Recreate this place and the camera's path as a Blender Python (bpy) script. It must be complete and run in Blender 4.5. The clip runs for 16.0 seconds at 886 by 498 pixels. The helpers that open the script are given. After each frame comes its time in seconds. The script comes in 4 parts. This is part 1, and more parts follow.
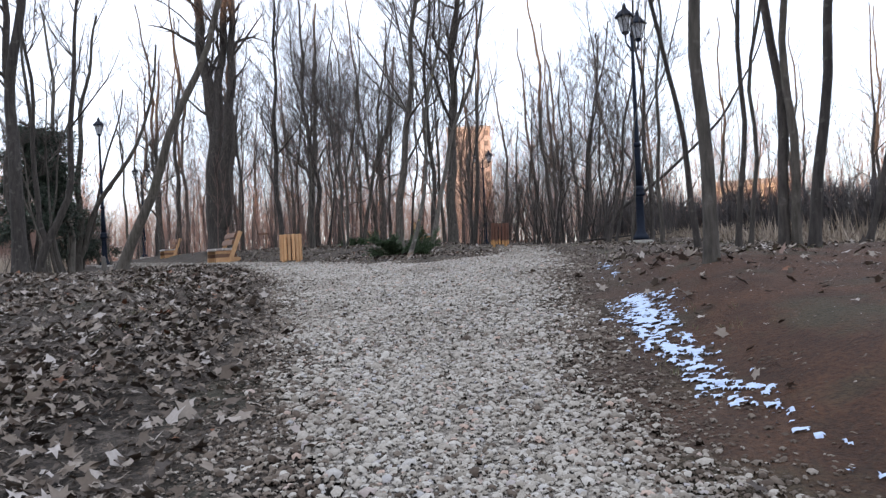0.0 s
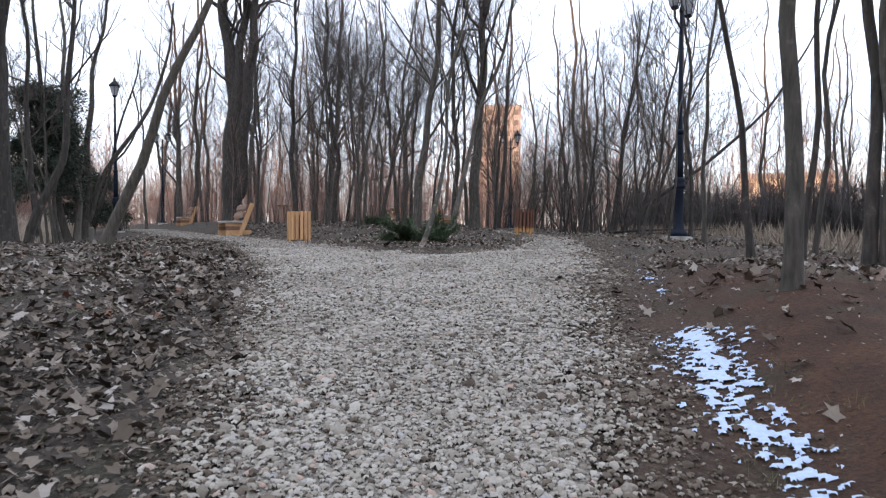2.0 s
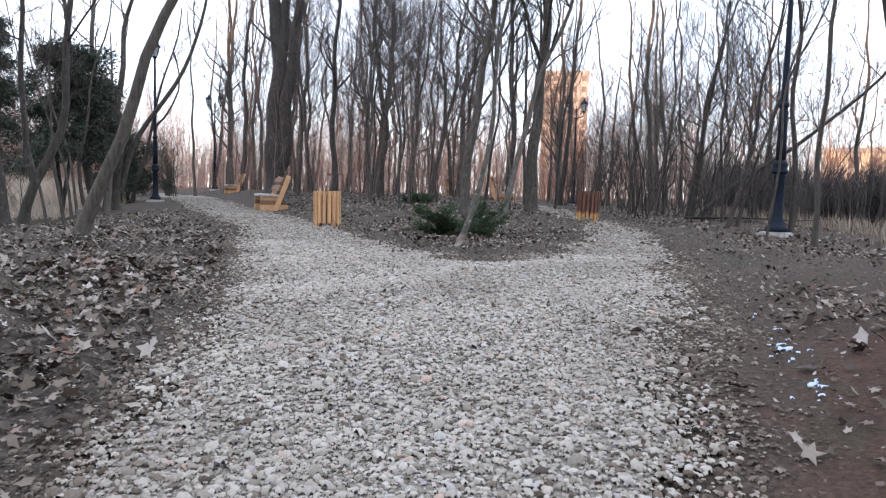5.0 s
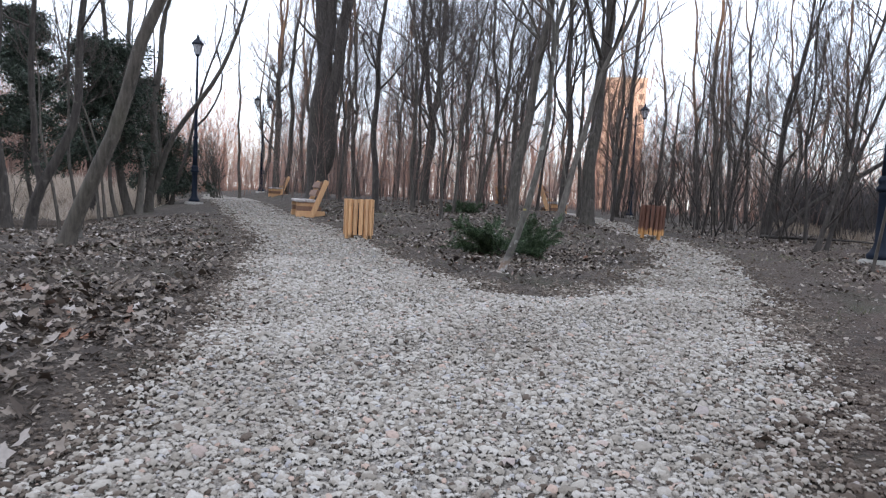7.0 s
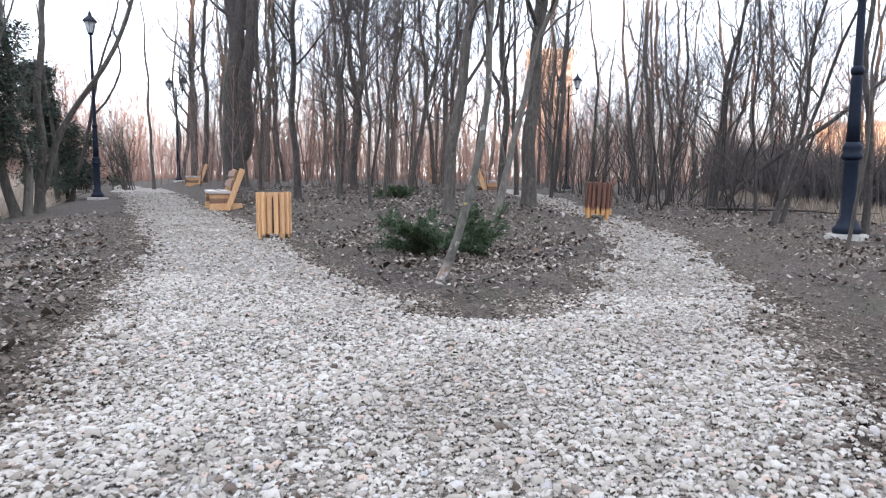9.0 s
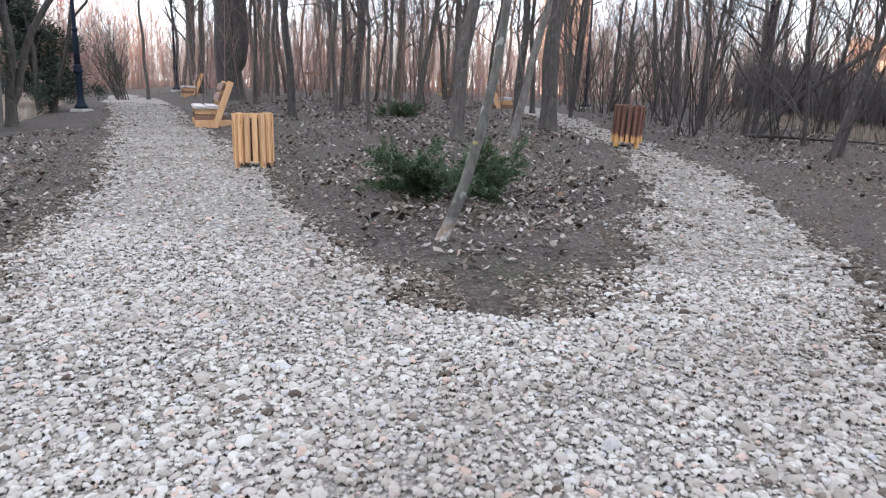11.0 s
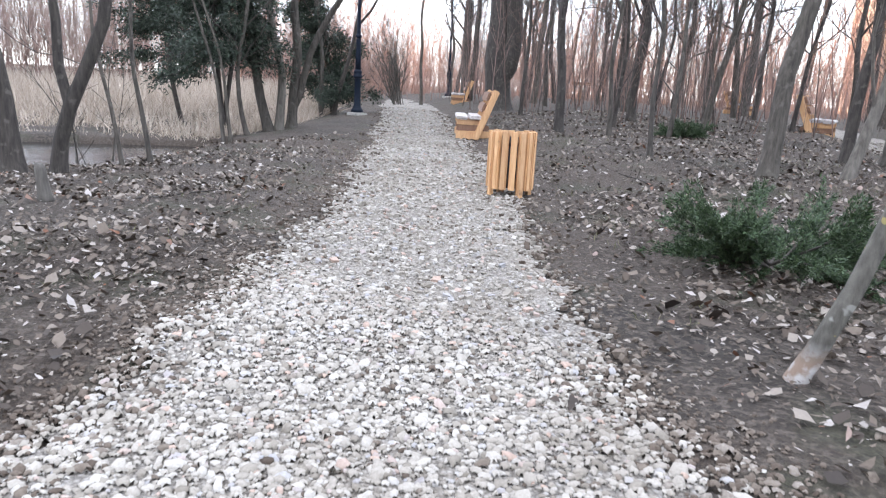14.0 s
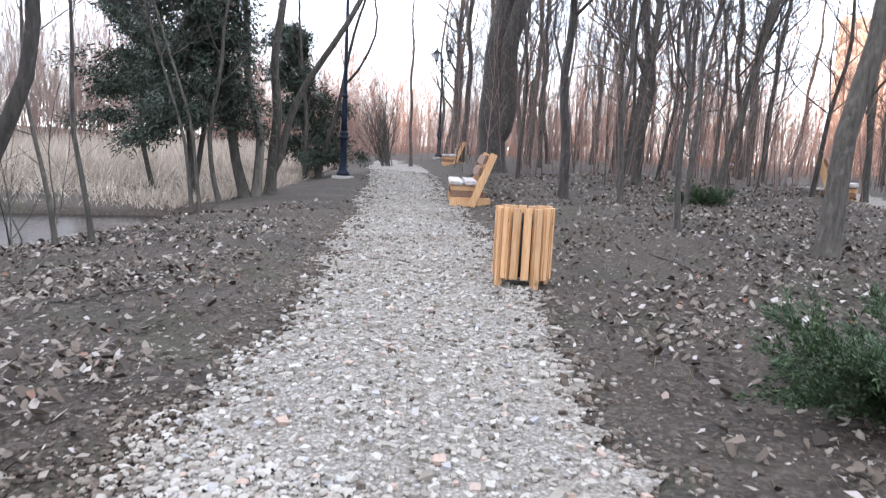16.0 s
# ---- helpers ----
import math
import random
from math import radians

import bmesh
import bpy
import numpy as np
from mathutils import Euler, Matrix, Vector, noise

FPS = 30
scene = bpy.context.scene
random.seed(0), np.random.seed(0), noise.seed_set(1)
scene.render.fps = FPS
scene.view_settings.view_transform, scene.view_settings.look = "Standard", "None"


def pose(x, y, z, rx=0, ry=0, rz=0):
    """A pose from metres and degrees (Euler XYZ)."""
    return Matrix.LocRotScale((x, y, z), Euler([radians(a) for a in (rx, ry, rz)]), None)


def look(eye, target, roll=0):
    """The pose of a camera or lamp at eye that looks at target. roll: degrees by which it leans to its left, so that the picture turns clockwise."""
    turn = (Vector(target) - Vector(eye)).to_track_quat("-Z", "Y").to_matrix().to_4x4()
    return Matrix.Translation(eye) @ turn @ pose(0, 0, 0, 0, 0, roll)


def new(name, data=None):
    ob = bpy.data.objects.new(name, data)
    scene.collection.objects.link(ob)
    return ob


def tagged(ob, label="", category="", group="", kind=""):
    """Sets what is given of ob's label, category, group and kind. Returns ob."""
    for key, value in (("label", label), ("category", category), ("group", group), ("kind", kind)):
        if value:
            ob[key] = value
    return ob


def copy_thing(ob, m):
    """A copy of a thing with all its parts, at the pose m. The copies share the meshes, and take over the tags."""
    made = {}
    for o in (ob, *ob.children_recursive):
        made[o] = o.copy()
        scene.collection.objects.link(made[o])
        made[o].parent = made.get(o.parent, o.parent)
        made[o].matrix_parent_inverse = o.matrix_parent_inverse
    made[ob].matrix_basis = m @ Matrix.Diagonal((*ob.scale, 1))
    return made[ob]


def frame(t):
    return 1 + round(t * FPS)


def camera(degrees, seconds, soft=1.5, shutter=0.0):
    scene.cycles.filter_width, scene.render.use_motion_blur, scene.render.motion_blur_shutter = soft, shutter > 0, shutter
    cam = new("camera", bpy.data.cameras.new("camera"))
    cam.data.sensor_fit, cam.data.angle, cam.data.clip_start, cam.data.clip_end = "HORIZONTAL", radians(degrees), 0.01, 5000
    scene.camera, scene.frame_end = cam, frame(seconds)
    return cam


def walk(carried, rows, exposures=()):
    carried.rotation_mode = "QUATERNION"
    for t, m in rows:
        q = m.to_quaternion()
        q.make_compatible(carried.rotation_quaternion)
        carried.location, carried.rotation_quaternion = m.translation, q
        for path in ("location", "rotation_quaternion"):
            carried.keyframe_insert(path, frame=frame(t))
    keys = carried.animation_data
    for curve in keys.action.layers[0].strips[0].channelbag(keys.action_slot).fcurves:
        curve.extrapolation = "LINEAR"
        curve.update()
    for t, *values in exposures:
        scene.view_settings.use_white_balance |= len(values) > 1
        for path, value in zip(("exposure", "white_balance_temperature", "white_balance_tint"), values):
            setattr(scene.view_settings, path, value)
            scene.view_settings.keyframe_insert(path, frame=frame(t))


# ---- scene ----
cam = camera(65.0, 16.0, soft=1.2, shutter=0.2)
PATH = [
    (0, (1.403, -0.48, 0.153), (1.053, 1.489, 0.155), -2.7),
    (0.5, (1.39, -0.178, 0.152), (0.956, 1.77, 0.018), -1.4),
    (1, (1.458, 0.223, 0.171), (1.042, 2.168, -0.042), -0.6),
    (1.5, (1.386, 0.503, 0.224), (0.878, 2.431, 0.066), 0.2),
    (2, (1.298, 0.855, 0.355), (0.88, 2.81, 0.294), 0.2),
    (2.5, (1.253, 1.295, 0.394), (0.805, 3.242, 0.307), 0.9),
    (3, (1.324, 1.591, 0.519), (0.78, 3.512, 0.414), 0.5),
    (5.5, (0.977, 3.633, 0.759), (0.364, 5.526, 0.56), 2.3),
    (6, (0.907, 4.013, 0.765), (0.204, 5.87, 0.527), 1.9),
    (6.5, (0.844, 4.445, 0.85), (0.066, 6.277, 0.656), 0.2),
    (7, (0.682, 4.822, 0.861), (-0.038, 6.682, 0.712), 2.9),
    (7.5, (0.493, 5.134, 0.949), (-0.151, 7.015, 0.733), 2.8),
    (8, (0.354, 5.613, 0.961), (-0.201, 7.498, 0.589), 1.6),
    (8.5, (0.341, 5.87, 1.04), (-0.29, 7.73, 0.663), -1.4),
    (9, (0.224, 6.286, 1.034), (-0.32, 8.199, 0.824), 0.4),
    (9.5, (0.108, 6.659, 1.081), (-0.417, 8.566, 0.788), 1.6),
    (12, (-0.387, 8.448, 1.173), (-1.031, 10.278, 0.69), 1.4),
    (12.5, (-0.58, 8.704, 1.153), (-1.348, 10.485, 0.665), 3.1),
    (13, (-0.83, 9.064, 1.179), (-1.708, 10.805, 0.735), 4.3),
    (13.5, (-0.999, 9.288, 1.179), (-2.071, 10.921, 0.747), 2.6),
    (14, (-1.167, 9.544, 1.217), (-2.351, 11.09, 0.761), 3.1),
    (14.5, (-1.487, 9.819, 1.255), (-2.574, 11.47, 0.95), 3.2),
    (15, (-1.736, 10.116, 1.235), (-2.879, 11.722, 0.894), 3.3),
    (15.5, (-1.989, 10.574, 1.279), (-3.203, 12.108, 0.861), 1.7),
    (16, (-2.254, 10.812, 1.278), (-3.44, 12.396, 0.986), 2.9),
]
EXPOSURES = [(t, e - 0.13, 7150 if t < 4 else 7050, 14) for t, e in ((0, 2.75), (0.5, 2.7), (1.5, 2.75), (3, 2.6), (5.5, 3.15), (6, 3.05), (7, 2.95), (8, 2.9), (8.5, 3.5), (9, 3.6), (9.5, 3.15), (12, 3.85), (13, 4.0), (14, 3.9), (15, 3.65), (15.5, 3.85), (16, 3.8))]
walk(cam, [(t, look(eye, target, roll)) for t, eye, target, roll in PATH], EXPOSURES)

# ---- light ----
SUN_UP, SUN_TURN = radians(11.0), radians(196.0)
world = bpy.data.worlds.new("evening_sky")
scene.world = world
world.use_nodes = True
wn = world.node_tree.nodes
sky = wn.new("ShaderNodeTexSky")
sky.sky_type, sky.sun_disc = "NISHITA", False
sky.sun_elevation, sky.sun_rotation = SUN_UP, SUN_TURN
sky.air_density, sky.dust_density, sky.ozone_density = 0.75, 0.5, 1.6
wn["Background"].inputs["Strength"].default_value = 0.15
# thin high haze evens the clear sky out
haze = wn.new("ShaderNodeMix")
haze.data_type = "RGBA"
haze.inputs[0].default_value = 0.85
haze.inputs[7].default_value = (1.45, 1.63, 1.95, 1)
world.node_tree.links.new(sky.outputs["Color"], haze.inputs[6])
world.node_tree.links.new(haze.outputs[2], wn["Background"].inputs["Color"])
sun = new("sun", bpy.data.lights.new("sun", "SUN"))
sun.data.energy, sun.data.angle, sun.data.color = 1.1, radians(0.6), (1.0, 0.57, 0.34)
toward = Vector((math.sin(SUN_TURN) * math.cos(SUN_UP), math.cos(SUN_TURN) * math.cos(SUN_UP), math.sin(SUN_UP)))
sun.rotation_euler = toward.to_track_quat("Z", "Y").to_euler()

# ---- materials ----


def material(name, rough=0.8, metal=0.0):
    m = bpy.data.materials.new(name)
    m.use_nodes = True
    b = m.node_tree.nodes["Principled BSDF"]
    b.inputs["Roughness"].default_value, b.inputs["Metallic"].default_value = rough, metal
    return m, m.node_tree, b


def coords(tree, scale=(1, 1, 1), world_space=False):
    mp = tree.nodes.new("ShaderNodeMapping")
    mp.inputs["Scale"].default_value = scale
    if world_space:
        src = tree.nodes.new("ShaderNodeNewGeometry").outputs["Position"]
    else:
        src = tree.nodes.new("ShaderNodeTexCoord").outputs["Object"]
    tree.links.new(src, mp.inputs["Vector"])
    return mp.outputs["Vector"]


def noise_tex(tree, vector, scale, detail=4.0, rough=0.55):
    n = tree.nodes.new("ShaderNodeTexNoise")
    n.inputs["Scale"].default_value, n.inputs["Detail"].default_value, n.inputs["Roughness"].default_value = scale, detail, rough
    tree.links.new(vector, n.inputs["Vector"])
    return n.outputs["Fac"]


def ramp(tree, fac, *stops):
    r = tree.nodes.new("ShaderNodeValToRGB")
    while len(r.color_ramp.elements) < len(stops):
        r.color_ramp.elements.new(0.5)
    for e, (at, c) in zip(r.color_ramp.elements, stops):
        e.position, e.color = at, (*c, 1)
    tree.links.new(fac, r.inputs["Fac"])
    return r.outputs["Color"]


def mixed(tree, fac, a, b, kind="MIX"):
    m = tree.nodes.new("ShaderNodeMix")
    m.data_type, m.blend_type = "RGBA", kind
    for socket, value in ((m.inputs[0], fac), (m.inputs[6], a), (m.inputs[7], b)):
        if isinstance(value, (int, float)):
            socket.default_value = value
        elif isinstance(value, tuple):
            socket.default_value = (*value, 1)
        else:
            tree.links.new(value, socket)
    return m.outputs[2]


def bump(tree, bsdf, height, strength=0.5, distance=0.02):
    b = tree.nodes.new("ShaderNodeBump")
    b.inputs["Strength"].default_value, b.inputs["Distance"].default_value = strength, distance
    tree.links.new(height, b.inputs["Height"])
    tree.links.new(b.outputs["Normal"], bsdf.inputs["Normal"])


def island_random(tree):
    return tree.nodes.new("ShaderNodeNewGeometry").outputs["Random Per Island"]


def object_random(tree):
    return tree.nodes.new("ShaderNodeObjectInfo").outputs["Random"]


def earth_material():
    m, t, b = material("leaf_mould_earth", 0.95)
    v = coords(t, world_space=True)
    big, mid, fine = noise_tex(t, v, 0.35), noise_tex(t, v, 3.0, 6), noise_tex(t, v, 38.0, 5, 0.7)
    c = ramp(t, mid, (0.3, (0.024, 0.0192, 0.0152)), (0.7, (0.066, 0.0525, 0.0415)))
    c = mixed(t, ramp(t, big, (0.36, (0, 0, 0)), (0.56, (0.9, 0.9, 0.9))), c, (0.074, 0.0545, 0.041))
    litter = ramp(t, noise_tex(t, v, 22.0, 3), (0.50, (0, 0, 0)), (0.56, (0.8, 0.8, 0.8)))
    c = mixed(t, litter, c, (0.12, 0.097, 0.079))
    sep = t.nodes.new("ShaderNodeSeparateXYZ")
    t.links.new(v, sep.inputs[0])
    ruddy = t.nodes.new("ShaderNodeMapRange")
    ruddy.inputs["From Min"].default_value, ruddy.inputs["From Max"].default_value = 1.0, 2.4
    t.links.new(sep.outputs["X"], ruddy.inputs["Value"])
    clay = ramp(t, mid, (0.3, (0.052, 0.022, 0.0105)), (0.7, (0.112, 0.049, 0.024)))
    onward = t.nodes.new("ShaderNodeMapRange")
    onward.inputs["From Min"].default_value, onward.inputs["From Max"].default_value = 13.0, 6.5
    onward.inputs["To Min"].default_value = 0.25
    t.links.new(sep.outputs["Y"], onward.inputs["Value"])
    both = t.nodes.new("ShaderNodeMath")
    both.operation = "MULTIPLY"
    t.links.new(ruddy.outputs[0], both.inputs[0])
    t.links.new(onward.outputs[0], both.inputs[1])
    c = mixed(t, both.outputs[0], c, clay)
    moss = ramp(t, noise_tex(t, v, 1.1, 5, 0.6), (0.53, (0, 0, 0)), (0.66, (0.6, 0.6, 0.6)))
    c = mixed(t, moss, c, (0.056, 0.060, 0.033))
    c = mixed(t, 0.75, c, ramp(t, fine, (0.34, (0.25, 0.25, 0.25)), (0.64, (1.1, 1.1, 1.1))), "MULTIPLY")
    t.links.new(c, b.inputs["Base Color"])
    bump(t, b, fine, 0.9, 0.03)
    return m


def gravel_bed_material():
    m, t, b = material("crushed_stone_bed", 0.9)
    v = coords(t, world_space=True)
    vor = t.nodes.new("ShaderNodeTexVoronoi")
    vor.inputs["Scale"].default_value = 42.0
    t.links.new(v, vor.inputs["Vector"])
    c = ramp(t, vor.outputs["Color"], (0.0, (0.24, 0.215, 0.185)), (0.5, (0.36, 0.335, 0.30)), (1.0, (0.50, 0.475, 0.44)))
    # shade in the gaps between stones, painted by distance from each cell's centre
    dark = ramp(t, vor.outputs["Distance"], (0.25, (1, 1, 1)), (0.75, (0.22, 0.2, 0.18)))
    c = mixed(t, 0.6, c, dark, "MULTIPLY")
    c = mixed(t, ramp(t, noise_tex(t, v, 0.8), (0.4, (0, 0, 0)), (0.7, (0.4, 0.4, 0.4))), c, (0.33, 0.28, 0.22))
    t.links.new(c, b.inputs["Base Color"])
    inv = t.nodes.new("ShaderNodeMath")
    inv.operation = "SUBTRACT"
    inv.inputs[0].default_value = 1.0
    t.links.new(vor.outputs["Distance"], inv.inputs[1])
    bump(t, b, inv.outputs[0], 1.0, 0.03)
    return m


def pebble_material():
    m, t, b = material("crushed_limestone", 0.85)
    v = coords(t, world_space=True)
    c = ramp(t, island_random(t), (0.0, (0.23, 0.205, 0.17)), (0.2, (0.325, 0.297, 0.255)), (0.6, (0.43, 0.402, 0.358)), (0.88, (0.49, 0.468, 0.43)), (0.93, (0.36, 0.36, 0.37)), (0.98, (0.46, 0.345, 0.285)))
    c = mixed(t, 0.5, c, ramp(t, noise_tex(t, v, 90.0, 4, 0.7), (0.3, (0.55, 0.53, 0.5)), (0.65, (1, 1, 1))), "MULTIPLY")
    c = mixed(t, ramp(t, noise_tex(t, v, 0.7), (0.45, (0, 0, 0)), (0.75, (0.45, 0.45, 0.45))), c, (0.40, 0.34, 0.28), "MULTIPLY")
    t.links.new(c, b.inputs["Base Color"])
    bump(t, b, noise_tex(t, v, 160.0, 3), 0.4, 0.004)
    return m


def soiled_pebble_material():
    m, t, b = material("soiled_limestone", 0.9)
    v = coords(t, world_space=True)
    c = ramp(t, island_random(t), (0.0, (0.07, 0.050, 0.036)), (0.4, (0.13, 0.102, 0.08)), (0.75, (0.19, 0.158, 0.128)), (0.97, (0.30, 0.27, 0.235)))
    c = mixed(t, 0.6, c, ramp(t, noise_tex(t, v, 70.0, 4, 0.7), (0.35, (0.4, 0.34, 0.3)), (0.65, (1, 1, 1))), "MULTIPLY")
    t.links.new(c, b.inputs["Base Color"])
    return m


def leaf_litter_material():
    m, t, b = material("dead_leaf", 0.75)
    v = coords(t, world_space=True)
    c = ramp(t, island_random(t), (0.0, (0.032, 0.023, 0.018)), (0.33, (0.092, 0.067, 0.049)), (0.62, (0.17, 0.134, 0.105)), (0.87, (0.30, 0.26, 0.222)), (0.97, (0.42, 0.385, 0.36)), (0.99, (0.19, 0.08, 0.042)))
    c = mixed(t, 0.4, c, ramp(t, noise_tex(t, v, 60.0), (0.3, (0.5, 0.5, 0.5)), (0.7, (1, 1, 1))), "MULTIPLY")
    t.links.new(c, b.inputs["Base Color"])
    return m


def bark_material(name, low, high, moss=0.25):
    m, t, b = material(name, 0.92)
    v = coords(t, (1, 1, 0.16))
    w = coords(t)
    ridges, blot = noise_tex(t, v, 22.0, 6, 0.65), noise_tex(t, w, 1.7, 5)
    c = ramp(t, ridges, (0.32, low), (0.68, high))
    c = mixed(t, ramp(t, blot, (0.5, (0, 0, 0)), (0.75, (moss, moss, moss))), c, (0.11, 0.115, 0.075))
    c = mixed(t, ramp(t, noise_tex(t, w, 9.0, 5), (0.58, (0, 0, 0)), (0.68, (0.35, 0.35, 0.35))), c, (0.20, 0.195, 0.175))
    tint = ramp(t, object_random(t), (0.0, (0.78, 0.76, 0.76)), (1.0, (1.15, 1.1, 1.05)))
    c = mixed(t, 1.0, c, tint, "MULTIPLY")
    t.links.new(c, b.inputs["Base Color"])
    bump(t, b, ridges, 0.8, 0.02)
    return m


def lean_bark_material():
    m, t, b = material("pale_lichened_bark", 0.9)
    v, w = coords(t, (1, 1, 0.3)), coords(t)
    ridges = noise_tex(t, v, 26.0, 6, 0.65)
    c = ramp(t, ridges, (0.3, (0.05, 0.047, 0.040)), (0.7, (0.15, 0.142, 0.122)))
    c = mixed(t, ramp(t, noise_tex(t, w, 7.0, 3), (0.62, (0, 0, 0)), (0.66, (0.8, 0.8, 0.8))), c, (0.30, 0.30, 0.275))
    c = mixed(t, ramp(t, noise_tex(t, w, 11.0, 2), (0.70, (0, 0, 0)), (0.73, (1, 1, 1))), c, (0.27, 0.225, 0.09))
    sep = t.nodes.new("ShaderNodeSeparateXYZ")
    t.links.new(w, sep.inputs[0])
    low = t.nodes.new("ShaderNodeMapRange")
    low.inputs["From Min"].default_value, low.inputs["From Max"].default_value = 0.20, 0.08
    t.links.new(sep.outputs["Z"], low.inputs["Value"])
    c = mixed(t, low.outputs[0], c, mixed(t, ramp(t, noise_tex(t, w, 14.0), (0.45, (0, 0, 0)), (0.6, (1, 1, 1))), (0.26, 0.19, 0.145), (0.46, 0.44, 0.42)))
    t.links.new(c, b.inputs["Base Color"])
    bump(t, b, ridges, 0.8, 0.015)
    return m


def timber_material(name, low, high, scale=(14, 14, 1.6), rough=0.6):
    m, t, b = material(name, rough)
    v = coords(t, scale)
    grain = noise_tex(t, v, 3.0, 6, 0.6)
    c = ramp(t, grain, (0.3, low), (0.7, high))
    knots = noise_tex(t, coords(t, (9, 9, 5)), 1.3, 2)
    c = mixed(t, ramp(t, knots, (0.70, (0, 0, 0)), (0.76, (0.8, 0.8, 0.8))), c, tuple(0.35 * k for k in low))
    c = mixed(t, 1.0, c, ramp(t, object_random(t), (0.0, (0.86, 0.84, 0.82)), (1.0, (1.08, 1.05, 1.0))), "MULTIPLY")
    t.links.new(c, b.inputs["Base Color"])
    bump(t, b, grain, 0.25, 0.006)
    return m


def plain_material(name, color, rough=0.6, metal=0.0, vary=0.25, scale=12.0):
    m, t, b = material(name, rough, metal)
    v = coords(t)
    n = noise_tex(t, v, scale, 5)
    c = ramp(t, n, (0.3, tuple(k * (1 - vary) for k in color)), (0.7, tuple(k * (1 + vary) for k in color)))
    t.links.new(c, b.inputs["Base Color"])
    bump(t, b, n, 0.15, 0.004)
    return m


def foliage_material(name, dark, light):
    m, t, b = material(name, 0.6)
    c = ramp(t, island_random(t), (0.0, dark), (1.0, light))
    t.links.new(c, b.inputs["Base Color"])
    return m


def split_stain_material():
    """Timber with a dark red-brown stain over its upper part, worn through towards the foot."""
    m, t, b = material("half_stained_timber", 0.6)
    v, w = coords(t, (14, 14, 1.6)), coords(t)
    grain = noise_tex(t, v, 3.0, 6)
    pale = ramp(t, grain, (0.3, (0.50, 0.26, 0.10)), (0.7, (0.66, 0.38, 0.16)))
    stain = ramp(t, grain, (0.3, (0.10, 0.042, 0.028)), (0.7, (0.20, 0.095, 0.065)))
    sep = t.nodes.new("ShaderNodeSeparateXYZ")
    t.links.new(w, sep.inputs[0])
    add = t.nodes.new("ShaderNodeMath")
    add.operation = "MULTIPLY_ADD"
    add.inputs[1].default_value = 0.32
    t.links.new(noise_tex(t, coords(t, (16, 16, 2)), 1.0, 3), add.inputs[0])
    t.links.new(sep.outputs["Z"], add.inputs[2])
    cut = ramp(t, add.outputs[0], (0.36, (0, 0, 0)), (0.42, (1, 1, 1)))
    t.links.new(mixed(t, cut, pale, stain), b.inputs["Base Color"])
    bump(t, b, grain, 0.25, 0.006)
    return m


def water_material():
    m, t, b = material("still_creek_water", 0.05)
    b.inputs["Base Color"].default_value = (0.012, 0.013, 0.012, 1)
    b.inputs["IOR"].default_value = 1.33
    bump(t, b, noise_tex(t, coords(t, world_space=True), 6.0, 4), 0.5, 0.02)
    return m


def facade_material(name, low, high):
    m, t, b = material(name, 0.9)
    n = noise_tex(t, coords(t), 0.5, 5)
    t.links.new(ramp(t, n, (0.3, low), (0.7, high)), b.inputs["Base Color"])
    return m


EARTH, BED, PEBBLE, LEAF = earth_material(), gravel_bed_material(), pebble_material(), leaf_litter_material()
SOILED = soiled_pebble_material()
BARK = bark_material("grey_brown_bark", (0.036, 0.033, 0.029), (0.122, 0.112, 0.098))
BARK_DARK = bark_material("dark_bark", (0.023, 0.0205, 0.019), (0.080, 0.072, 0.066), 0.12)
TWIG = bark_material("twig_bark", (0.050, 0.043, 0.040), (0.125, 0.107, 0.098), 0.0)
# reddish twigs, lightened so that distance haze is in the colour
BRUSH = bark_material("hazed_reddish_brush", (0.17, 0.110, 0.092), (0.31, 0.210, 0.178), 0.0)
# twigs of the shaded far woods; their shade is put into this dark colour
SHADED_WOODS = bark_material("shade_dark_wood_twigs", (0.030, 0.028, 0.031), (0.075, 0.068, 0.070), 0.0)
LEAN_BARK = lean_bark_material()
PALE_BARK = bark_material("pale_grey_bark", (0.075, 0.070, 0.062), (0.19, 0.18, 0.162), 0.2)
PINE_WOOD = timber_material("fresh_pine", (0.53, 0.29, 0.138), (0.72, 0.465, 0.265))
BROWN_WOOD = timber_material("stained_brown_timber", (0.16, 0.082, 0.05), (0.30, 0.17, 0.11))
GREY_WOOD = timber_material("frosted_grey_timber", (0.34, 0.31, 0.30), (0.62, 0.60, 0.60))
STAINED = split_stain_material()
IRON = plain_material("blue_black_cast_iron", (0.007, 0.013, 0.026), 0.65, 0.0)
IRON.node_tree.nodes["Principled BSDF"].inputs["Specular IOR Level"].default_value = 0.22
LANTERN_GLASS = plain_material("milky_lantern_glass", (0.55, 0.58, 0.62), 0.25)
CONCRETE = plain_material("pale_concrete", (0.42, 0.41, 0.38), 0.9)
LINER = plain_material("black_bin_liner", (0.015, 0.015, 0.016), 0.5)
JUNIPER = foliage_material("juniper_needles", (0.016, 0.036, 0.017), (0.075, 0.125, 0.053))
EVERGREEN = foliage_material("dark_evergreen_leaves", (0.010, 0.018, 0.012), (0.045, 0.07, 0.045))
REED = foliage_material("dry_reeds", (0.36, 0.285, 0.22), (0.66, 0.57, 0.48))
DRY_GRASS = foliage_material("brown_dry_grass", (0.17, 0.13, 0.095), (0.40, 0.33, 0.26))
GRASS = foliage_material("winter_grass", (0.05, 0.075, 0.03), (0.22, 0.20, 0.10))
